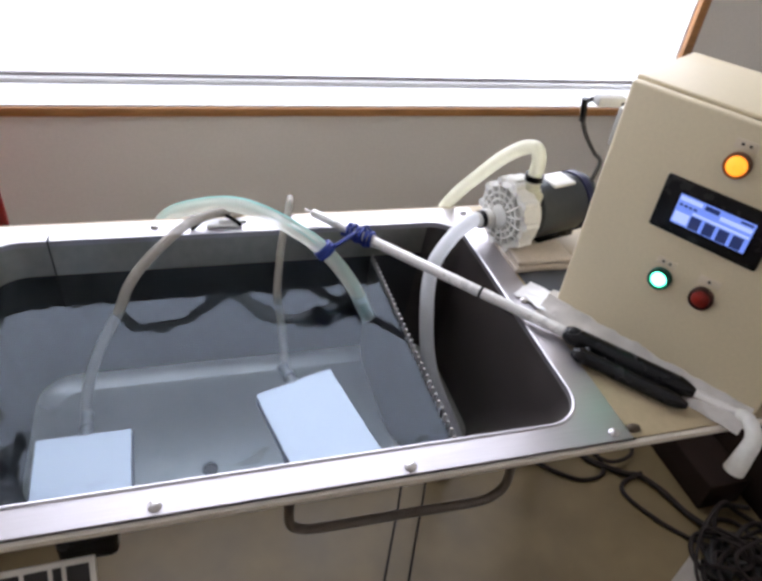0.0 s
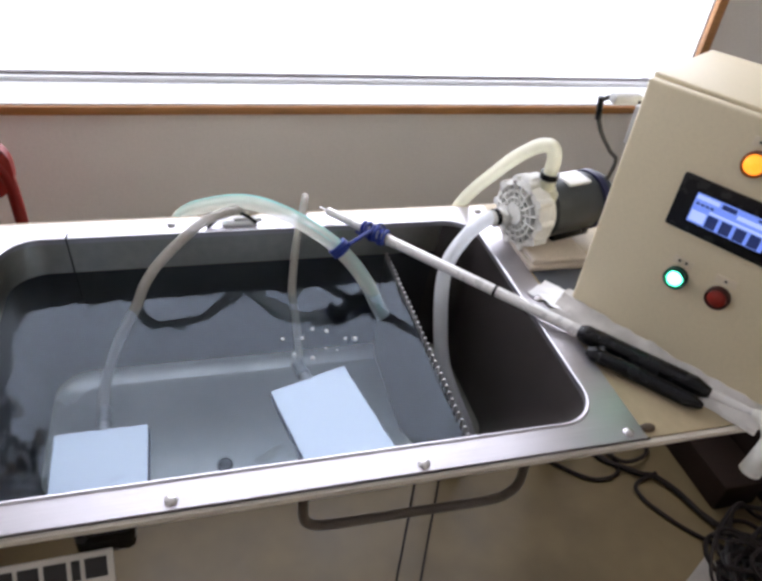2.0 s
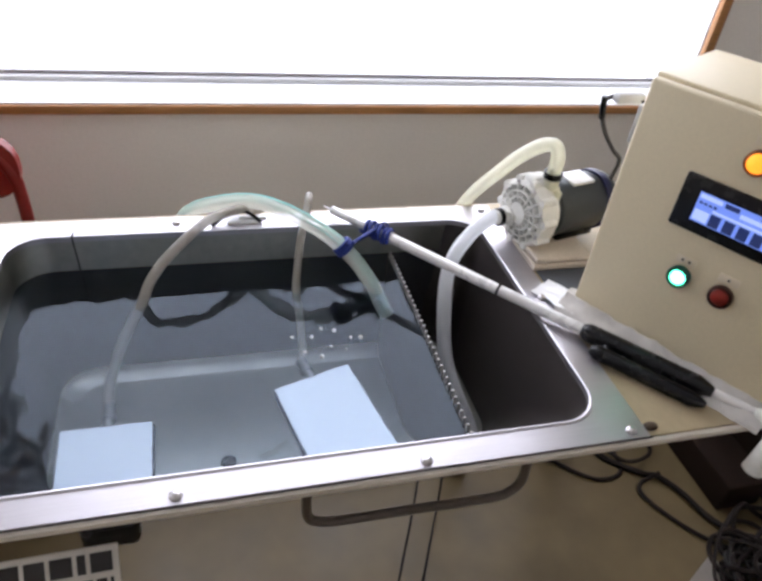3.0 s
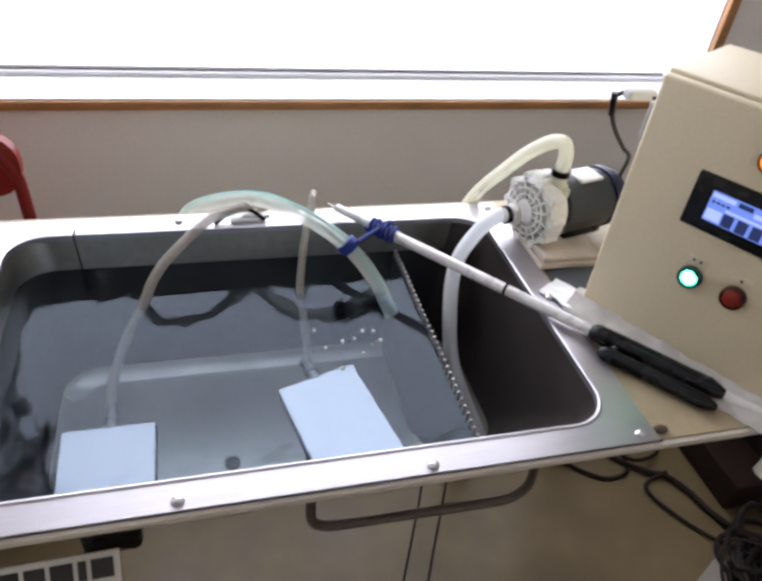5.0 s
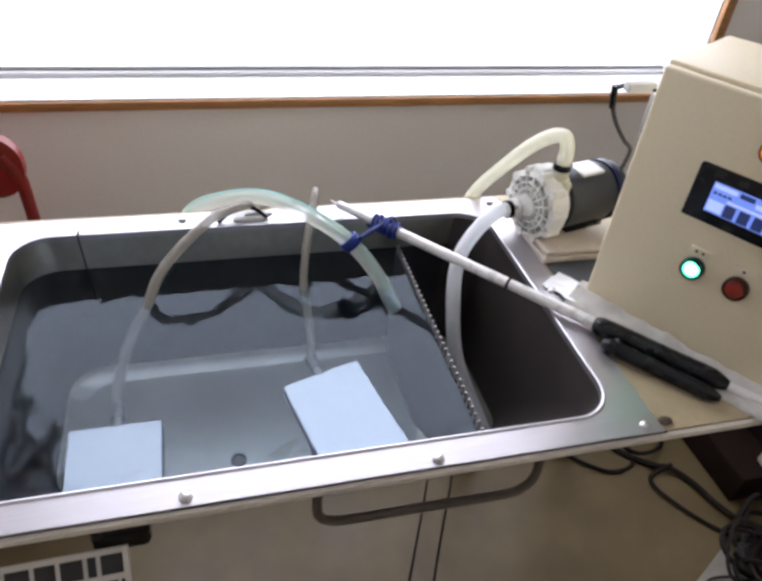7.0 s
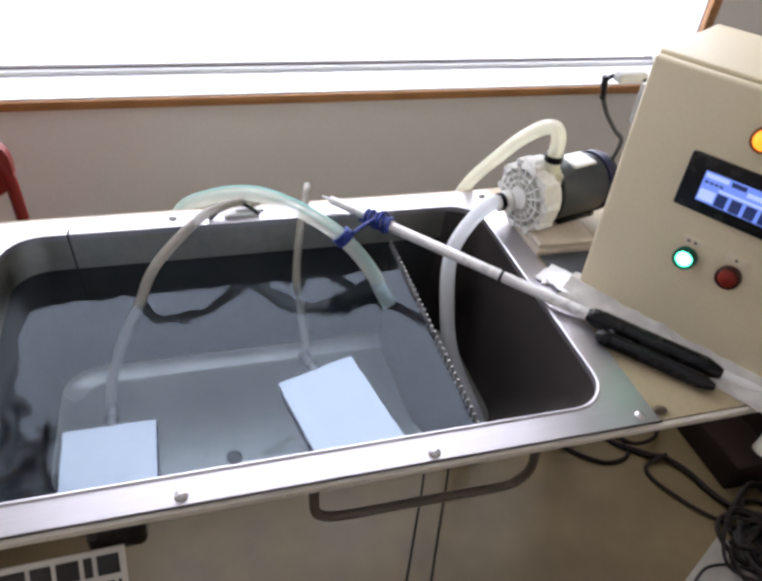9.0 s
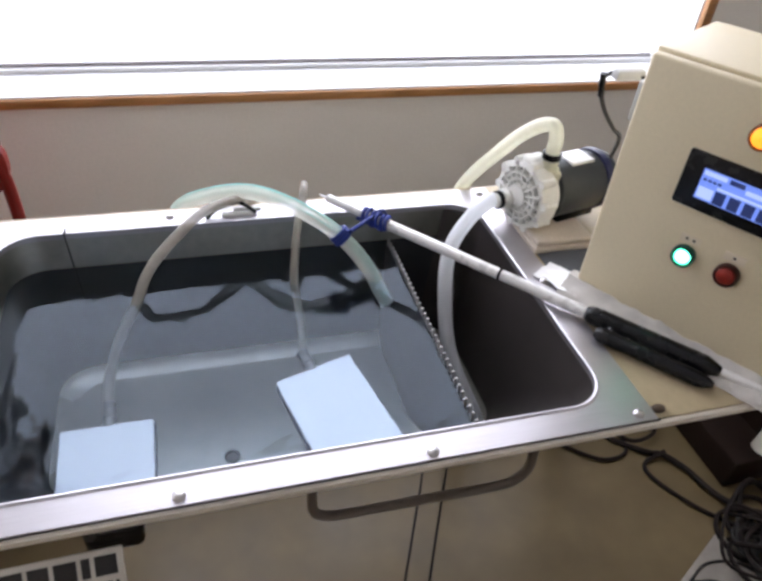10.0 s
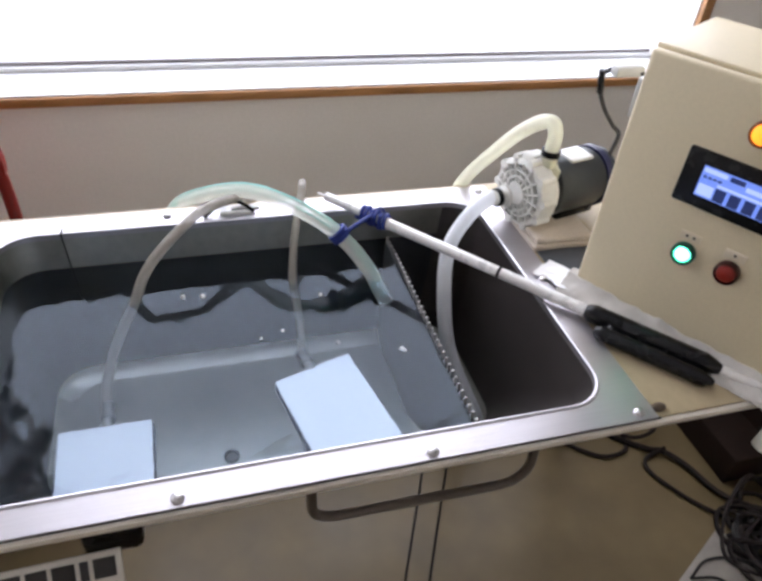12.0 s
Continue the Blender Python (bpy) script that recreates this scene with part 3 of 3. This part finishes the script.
for j in range(6):
    c = along(.082 + .012 * j)
    ax = (B - A).normalized()
    u = ax.orthogonal().normalized()
    w = ax.cross(u)
    part("wrap", tube([c + (.0108 + .002 * (j % 2)) * (u * math.cos(a) + w * math.sin(a)) + ax * .002 * a for a in np.linspace(0, 6.0, 11)], .0032, 8, 2), BLUE, cord)
part("tail", tube([k1 + Vector((0, 0, .008)), k1 + Vector((.012, -.004, .018)), k1 + Vector((.022, -.012, .004))], .0016, 6, 5), BLUE, cord)

# ---- the pump ----
pump = thing("pump", "white-headed pump with dark grey motor on cloth", "pump")
pump.matrix_world = Matrix.Translation((.575, .415, 0)) @ Matrix.Rotation(radians(14), 4, "Z") @ Matrix.Translation((-.575, -.415, 0))
TOX = Matrix.Translation((0, .415, .815)) @ Matrix.Rotation(radians(90), 4, "Y")       # z of a lathe becomes +x
def atx(x):
    return Matrix.Translation((x, 0, 0)) @ TOX
part("head_cover", lathe([(.012, -.006), (.018, -.006), (.019, .008), (.047, .008), (.048, -.001), (.055, .002), (.058, .012), (.058, .030), (.052, .034), (.046, .045)], 32, atx(.552)), PUMPW, pump, "white ribbed pump cover")
part("recess", lathe([(.0185, .0060), (.0470, .0060), (.0470, .0076), (.0185, .0076)], 32, atx(.552)), RECESS_SHADE, pump, "recess of the pump cover, its shade put into the colour")
for k in range(10):
    a = 2 * math.pi * (k + .3) / 10
    part("lug", lathe([(.0066, 0), (.0070, .004), (.0070, .026), (.004, .028)], 12, atx(.553) @ pose(.0560 * math.cos(a), .0560 * math.sin(a), 0)), PUMPW, pump)
for k in range(16):
    a = 2 * math.pi * k / 16
    rib = block(-.0015, .0015, .017, .051, -.004, .009, .001)
    part("rib", rib, PUMPW, pump)
    pump.children[-1].matrix_local = atx(.552) @ Matrix.Rotation(a, 4, "Z")
part("boss", block(.556, .592, .405, .432, .862, .880, .007, 3), PUMPW, pump, "white rounded boss")
for ring in (.0265, .0370):
    part("rib_ring", lathe([(ring, .006), (ring, -.0035), (ring + .0028, -.0035), (ring + .0028, .006)], 28, atx(.552)), PUMPW, pump)
for k in range(8):
    a = 2 * math.pi * (k + .5) / 8
    part("screw", lathe([(.004, -.003), (.004, .004), (.001, .0045)], 10, atx(.554) @ pose(.051 * math.cos(a), .051 * math.sin(a), 0)), BOLT, pump)
part("inlet", join(lathe([(.011, -.03), (.0125, -.028), (.0125, -.012), (.017, -.010), (.017, .002)], 18, Matrix.Translation((.552, .0, .0)) @ Matrix.Translation((0, .435 - .415, -.015)) @ TOX)), PUMPW, pump, "white inlet spigot")
part("inlet_clamp", lathe([(.0152, -.004), (.0152, .004), (.0142, .004), (.0142, -.004)], 18, Matrix.Translation((.528, .02, -.015)) @ TOX), BLACK, pump, "dark hose clamp")
part("outlet", join(block(.572, .606, .384, .418, .812, .862, .006), lathe([(.016, 0), (.016, .006), (.0125, .008), (.0125, .02)], 18, pose(.588, .40, .860))), HOSE_CREAM, pump, "yellowed outlet elbow")
part("outlet_clamp", lathe([(.0150, -.005), (.0150, .005), (.0125, .005), (.0125, -.005)], 18, Matrix.Translation((.575, .415, 0)) @ Matrix.Rotation(radians(-14), 4, "Z") @ Matrix.Translation((.013, -.015, .889))), BLACK, pump, "dark hose clamp")
part("motor", lathe([(.040, 0), (.049, .004), (.050, .012), (.050, .095), (.048, .100), (.046, .101), (.046, .128), (.040, .134)], 32, atx(.600)), MOTOR, pump, "dark grey motor body")
for k in range(9):
    a = radians(-60 + 15 * k)
    fin = block(.012, .092, -.0012, .0012, .049, .0525, .0005)
    part("fin", fin, MOTOR, pump)
    pump.children[-1].matrix_local = Matrix.Translation((.600, .415, .815)) @ Matrix.Rotation(a + radians(140), 4, "X")
part("terminal_box", block(.634, .682, .393, .434, .8605, .8668, .003), LABELW, pump, "pale label plate on the motor")
part("clamp_band", lathe([(.0525, -.006), (.0525, .006), (.0505, .006), (.0505, -.006)], 32, atx(.706)), NAVY, pump, "dark blue band round the motor")
part("foot", block(.612, .692, .375, .455, .7695, .785, .003), BLACK, pump, "black mounting foot")

cloth = thing("folded_cloth", "folded beige cloth under the pump", "cloth")
for z, o in ((.7465, 0), (.757, .004)):
    b = block(.560 + o, .672 - o, .335 + o, .455, z, z + .011, .004, 3)
    bmesh.ops.subdivide_edges(b, edges=b.edges[:], cuts=3, use_grid_fill=True)
    for v in b.verts:
        v.co += .0022 * noise.noise_vector(v.co * 38)
        v.co.z = max(v.co.z, .7463)
    part("fold", b, CLOTH, cloth)
solo("rubber_mat", block(.5665, .70, .250, .345, .7463, .7495, .001), MAT, "dark slate rubber mat lying on the bench", "mat")

# ---- the control box ----
D = Vector((.51, -.86, 0)).normalized()
panel = thing("control_box", "cream metal control box with touch screen and lamps", "control box", (.588 - .011 * D.x, .229 - .011 * D.y, .7475), math.degrees(math.atan2(D.y, D.x)))
BW, BH, BD = .295, .358, .19
# local x runs along the face, y into the box, z up
part("cabinet", block(0, BW, .016, BD, .012, BH - .004, .006, 3), CREAM, panel)
part("door", block(-.003, BW + .003, 0, .0145, .015, BH, .004, 3), CREAM, panel, "cream enamel door")
part("top_cover", block(-.006, BW + .006, .018, BD + .006, BH - .004, BH + .004, .003), CREAM, panel)
profile = ((.012, .024), (-.002, .022), (-.007, .017), (-.014, .014), (-.022, .010), (-.030, .005), (-.033, 0), (.012, 0))
film = skin([[(x, y + .005 * noise.noise((x * 40, y * 30, 1)), max(0, z + .006 * noise.noise((x * 33, y * 60, 5)) + .003 * noise.noise((x * 90, y * 110, 2))) if z > 0 else 0) for y, z in profile] for x in np.linspace(-.016, BW, 60)], True, True)
part("base_film", film, FILM, panel, "crumpled pale plastic film along the base")
# flap added for the window's glare on the flange, painted white
flap = bmesh.new()
fu, fv = np.meshgrid(np.linspace(0, 1, 16), np.linspace(0, 1, 14))
sheet = [[flap.verts.new((-.062 + .075 * u + .010 * v * noise.noise((u * 3, v * 3, 4)), -.024 + .050 * v + .008 * noise.noise((u * 4, 2, v)),
                          .0062 + .004 * u + .0016 * noise.noise((u * 5, v * 5, 1)) + dz)) for u, v in zip(ru, rv)] for dz in (0, -.0008) for ru, rv in zip(fu, fv)]
for half in (sheet[:14], sheet[14:]):
    for ra, rb in zip(half, half[1:]):
        for k in range(15):
            flap.faces.new((ra[k], ra[k + 1], rb[k + 1], rb[k]))
part("film_flap", flap, FILM_GLARE, panel, "shiny white film flap, the window's glare put into its colour")
part("base", block(.0, BW, .012, BD, .0005, .0125, .002), GREYPL, panel)
part("cable_gland", lathe([(.013, -.02), (.013, -.005), (.017, -.005), (.017, .01)], 16, Matrix.Translation((-.004, .10, .285)) @ Matrix.Rotation(radians(90), 4, "Y")), GREYPL, panel, "grey cable gland")
part("hinge", block(-.009, -.001, .004, .02, .27, .32, .002), GREYPL, panel)
hmi = part("touch_panel", block(.081, .217, -.006, .002, .1985, .2700, .003), BLACK, panel, "black touch panel bezel")
SM = Matrix.Translation((.151, 0, .2345)) @ Matrix.Diagonal((.90, 1, .88, 1)) @ Matrix.Translation((-.149, 0, -.2335))
part("screen", block(.098, .200, -.0068, -.0055, .2115, .2555, m=SM), SCREEN, hmi, "lit blue screen", smooth=False)
part("header", block(.100, .130, -.0076, -.0066, .2475, .2535, m=SM), SCREEN_L, hmi, smooth=False)
part("header", block(.156, .198, -.0076, -.0066, .2415, .2475, m=SM), SCREEN_L, hmi, smooth=False)
part("status_bar", block(.134, .153, -.0076, -.0066, .2470, .2535, m=SM), SCREEN_D, hmi, smooth=False)
part("status_bar", block(.181, .197, -.0076, -.0066, .2505, .2535, m=SM), SCREEN_D, hmi, smooth=False)
part("message_field", block(.100, .120, -.0076, -.0066, .2145, .2300, m=SM), SCREEN_L, hmi, smooth=False)
part("message_field", block(.122, .198, -.0072, -.0066, .2330, .2365, m=SM), SCREEN_L, hmi, smooth=False)
for k in range(4):
    part("button", block(.1225 + .0192 * k, .1365 + .0192 * k, -.0076, -.0066, .2130, .2310, m=SM), SCREEN_D, hmi, "dark blue screen button", smooth=False)
for k in range(4):
    part("text_bar", block(.1015 + .0065 * k, .106 + .0065 * k, -.0076, -.0066, .2395, .2425, m=SM), SCREEN_D, hmi, smooth=False)


def pilot_lamp(x, z, bezel, lens, label, wide=.78, r=.0152):
    m = pose(x, 0, z, 90, 0, 0)
    p = part("pilot_lamp", lathe([(r, -.001), (r, .006), (r * .96, .009), (r * (wide + .09), .0092), (r * (wide + .01), .005)], 28, m), bezel, panel, label)
    part("lens", lathe([(r * wide, .004), (r * (wide - .03), .0085), (r * wide * .7, .0112), (.001, .0122)], 24, m), lens, p)
    part("nameplate", block(x - .013, x + .013, -.0012, .001, z + .018, z + .029, .0003), PLATELAB, panel, "small pale nameplate")
    for k in (-1, 1) if label[0] != "u" else (0,):
        part("plate_text", block(x - .0016 + .0045 * k, x + .0016 + .0045 * k, -.0020, -.0010, z + .0225, z + .0255), INK, panel, smooth=False)


pilot_lamp(.122, .1338, GREEN_BEZEL, GREEN, "lit green push button", .64)
pilot_lamp(.178, .1352, RED_BEZEL, REDLENS, "unlit red push button")
pilot_lamp(.1482, .3085, AMBER_BEZEL, AMBER, "lit amber pilot lamp")

sensor = thing("sensor_cable", "dark cable with plug hanging beside the control box", "cable", (.006, 0, .002))
part("lead", tube([(.640, .318, 1.040), (.610, .330, 1.046), (.590, .340, 1.034), (.592, .340, 1.015), (.609, .342, .985), (.640, .352, .952), (.672, .372, .925), (.690, .40, .878)], .0032, 8, 8), CABLEG, sensor)
part("plug", rod_between((.588, .340, 1.040), (.594, .340, 1.008), .0046, 12), BLACK, sensor, "black plug")
part("connector", block(.596, .640, .318, .336, 1.036, 1.050, .004), GREYPL, sensor, "grey connector")

solo("corner_clip", lathe([(.0075, 0), (.0085, .0015), (.0070, .0045), (.0035, .0062), (.0008, .0066)], 14, pose(.5705, .003, .7461) @ Matrix.Diagonal((1.25, .8, 1, 1))), UNDER, "dark brown clip at the flange corner", "clip")

# ---- under the bench ----
handle = thing("rail_handle", "dark coated bar bent in a loop below the bench", "handle")
part("bar", tube([(.139, .012, .730), (.139, .012, .695), (.141, .012, .657), (.155, .012, .641), (.185, .012, .636), (.284, .012, .634), (.384, .012, .632), (.408, .012, .641), (.419, .012, .661), (.418, .012, .698), (.418, .012, .730)], .0060, 14, 6), GREYBAR, handle)
for hx in (.139, .418):
    part("flange", lathe([(.014, 0), (.014, .004), (.009, .007)], 16, pose(hx, .012, .730, 180, 0, 0)), GREYBAR, handle)

plate = thing("name_sign", "pale sign plate with bold dark lettering on black bracket", "sign")
part("bracket", join(block(-.098, -.040, -.012, .02, .688, .730, .008, 3)), BLACK, plate, "black rubber bracket")
SG = pose(-.062, -.016, .706, -38, 0, 0) @ pose(0, 0, 0, 0, -1, 0)
part("plate", block(-.16, 0, -.002, .002, -.075, 0, .001, 2, SG), SIGN, plate)
right = -.006
for w in (.021, .008, .021, .019, .022, .020):
    part("bar", block(right - w, right, -.0032, -.0018, -.026, -.006, m=SG), INK, plate, smooth=False)
    right -= w + .0045
right = -.006
for w in (.003, .010, .011, .010, .003, .016, .011, .011, .012):
    part("bar", block(right - w, right, -.0032, -.0018, -.045, -.033, m=SG), INK, plate, smooth=False)
    right -= w + .0035

bag = thing("plastic_bag", "pale flat plastic bag with dark printed lines", "bag")
SB = pose(1.10, .026, 0, 0, 0, 28)
part("sheet", block(-.10, .10, -.105, .105, .0, .004, .0015, 2, SB), BAGM, bag)
for pts in ([(-.07, .09, .0065), (-.02, .04, .0068), (-.03, -.05, .0068), (-.02, -.10, .0065)], [(-.07, .09, .0065), (.0, .085, .0068), (.06, .03, .0068), (.07, -.06, .0065)], [(-.075, .05, .0065), (-.04, .0, .0068), (-.045, -.08, .0065)]):
    part("printed_line", tube([SB @ Vector(p) for p in pts], .003, 6, 6), INK, bag)
solo("timber_block", block(1.235, 1.36, .27, .95, 0, .09, .006), BROWNBOX, "dark timber block lying on the floor", "timber block")
solo("dark_crate", block(1.38, 1.75, .16, .85, 0, .30, .01), BROWNBOX, "dark wooden crate standing under the bench", "crate")


def cable(points, r, label, mat=CABLE):
    return solo("cable", tube(points, r, 10, 8), mat, label, "cable", group="cables on the floor")


cable([(.70, .62, .006), (.86, .50, .006), (.93, .435, .006), (.985, .405, .006), (1.05, .42, .006), (1.06, .50, .006), (1.02, .60, .006)], .0055, "dark cable looped on the floor")
cable([(.93, .66, .006), (1.00, .52, .006), (1.03, .46, .008), (1.10, .40, .012), (1.135, .385, .012), (1.17, .33, .012), (1.195, .255, .012), (1.24, .18, .02), (1.30, .12, .03)], .0075, "thick dark cable running to the tangle")
cable([(1.10, .62, .006), (1.04, .52, .012), (1.07, .44, .018), (1.15, .45, .018), (1.17, .52, .012), (1.13, .64, .006)], .0055, "dark cable looped on the floor")
cable([(1.14, .388, .02), (1.08, .375, .006), (1.07, .335, .006), (1.11, .26, .006), (1.155, .205, .006), (1.20, .16, .01)], .0055, "dark cable looped on the floor")
for pts in ([(.25, -.06, .002), (.404, .254, .002), (.448, .344, .002), (.492, .435, .002), (.53, .52, .002)], [(.30, -.07, .002), (.456, .243, .002), (.505, .34, .002), (.555, .437, .002), (.59, .51, .002)]):
    cable(pts, .0026, "thin dark cord lying straight on the floor")
rnd = random.Random(7)
for k in range(20):
    c = Vector((1.17 + .16 * rnd.random(), .02 + .17 * rnd.random(), 0))
    pts = []
    for j in range(9):
        a = j * 1.1 + k
        pts.append(c + Vector((.075 * math.cos(a) * rnd.uniform(.6, 1.3), .075 * math.sin(a) * rnd.uniform(.6, 1.3), .008 + .008 * rnd.random() * k * .5)))
    cable(pts, rnd.uniform(.0035, .006), "dark cable in a tangled heap", CABLE if k % 4 else CABLEG)

# ---- the red chair ----
chair = thing("red_chair", "red chair with rounded backrest behind the bench", "chair", (-.472, .70, 0))
back_loop = [(x, z) for x, z in rounded(-.216, .221, .712, .826, .05, 6)]
part("backrest", skin([[(x, .012, z) for x, z in back_loop], [(x, -.010, z) for x, z in back_loop]], True, True), RED, chair, "red padded backrest")
for sx in (-1, 1):
    part("post", tube([(sx * .190, -.004, .79), (sx * .208, -.004, .755), (sx * .212, 0, .70), (sx * .216, .0, .44), (sx * .22, .03, 0.0)], .011, 12, 6), REDMETAL, chair)
    part("leg", tube([(sx * .22, -.02, .44), (sx * .22, -.12, .22), (sx * .225, -.17, .0)], .011, 12, 6), REDMETAL, chair)
part("seat", block(-.22, .22, -.19, .14, .43, .46, .012, 3), RED, chair, "red padded seat")

# ---- bubbles on the water ----
BUBBLES = []
brnd = random.Random(11)
STARTS = ((.15, .298), (.179, .295), (.204, .27), (.237, .287), (.252, .285), (.187, .251), (.164, .262), (.215, .305), (.196, .312), (.225, .262))
ENDS = ((.125, .294), (.137, .281), (.248, .264), (.303, .246), (.302, .216), (.219, .390), (.072, .393), (.014, .386), (.26, .318), (-.028, .377))
PAIRS = list(zip(STARTS, ENDS))
PAIRS += [((s[0] + brnd.uniform(-.02, .02), s[1] + brnd.uniform(-.02, .02)), (e[0] + brnd.uniform(-.03, .03), min(.46, e[1] + brnd.uniform(-.03, .03)))) for s, e in PAIRS[:8]]
for n, (s, e) in enumerate(PAIRS):
    # from number 10 on, white beads in place of glints on the ripples
    r = brnd.uniform(.0018, .0036) if n < 10 else brnd.uniform(.0020, .0040)
    bm = lathe([(r * math.cos(a), r * math.sin(a)) for a in np.linspace(-.5, 1.5, 7)], 12)
    b = solo("bubble", bm, FOAM, "small bright bubble on water, late ones standing for ripple glints", "bubble", group="bubbles on the water")
    BUBBLES.append((b, s, e))


# ---- what moves ----
def motions():
    # the surface slides and rocks a little: restless at first, calm in the middle, restless again
    lean = Matrix.Translation((.06, .26, WATER)), Matrix.Translation((-.06, -.26, -WATER))
    slosh = ((0, .0012, .16, .05), (.3, -.001, -.13, -.06), (.6, .0012, .15, .04), (.9, -.001, -.12, -.05), (1.3, .001, .10, .04), (1.7, -.0008, -.09, -.03),
             (2.2, .0006, .07, .03), (2.7, -.0005, -.06, -.02), (3.3, .0005, .05, .02), (4.2, -.0004, -.04, -.02), (5, .0004, .03, .01), (6, -.0003, -.02, -.01),
             (7, .0004, .03, .02), (7.8, -.0005, -.04, -.02), (8.5, .0006, .06, .03), (9, -.0008, -.09, -.04), (9.4, .001, .11, .05), (9.8, -.001, -.11, -.05),
             (10.2, .0011, .13, .05), (10.6, -.0012, -.14, -.06), (11, .0013, .15, .06), (11.35, -.0014, -.16, -.06), (11.7, .0015, .17, .07), (12, -.0012, -.14, -.05))
    walk(water, [(t, lean[0] @ pose(0, dy, 0, rx, ry, 0) @ lean[1]) for t, dy, rx, ry in slosh])
    # bubbles leave the plate's fitting, rise, drift to the overflow plate and go over it; a second lot, standing for
    # ripple glints, rises near the end
    rest = pose(.184, .290, .617)
    for i, (b, s, e) in enumerate(BUBBLES):
        if i < 10:
            t0 = .5 + .08 * i
            mid = (s[0] + .045 + .012 * math.sin(i), s[1] - .012 + .02 * math.cos(2 * i))
            edge = (.3575, .12 + .034 * i)
            walk(b, [(0, rest), (t0, rest), (t0 + .6, pose(s[0], s[1], WATER)), (3.0, pose(s[0] + .012, s[1] - .004, WATER)),
                     (5.1, pose(*mid, WATER)), (6.0, pose(*edge, WATER)),
                     (6.5, pose(.374, edge[1] + .01, .6985)), (7.1, pose(.40, .25 + .018 * i, .50)), (12, pose(.40, .25 + .018 * i, .50))])
        else:
            t0 = 10.2 + .08 * (i - 10)
            walk(b, [(0, rest), (t0, rest), (t0 + .5, pose(s[0] - .03, s[1] + .02, WATER)), (12, pose(*e, WATER))])


motions()
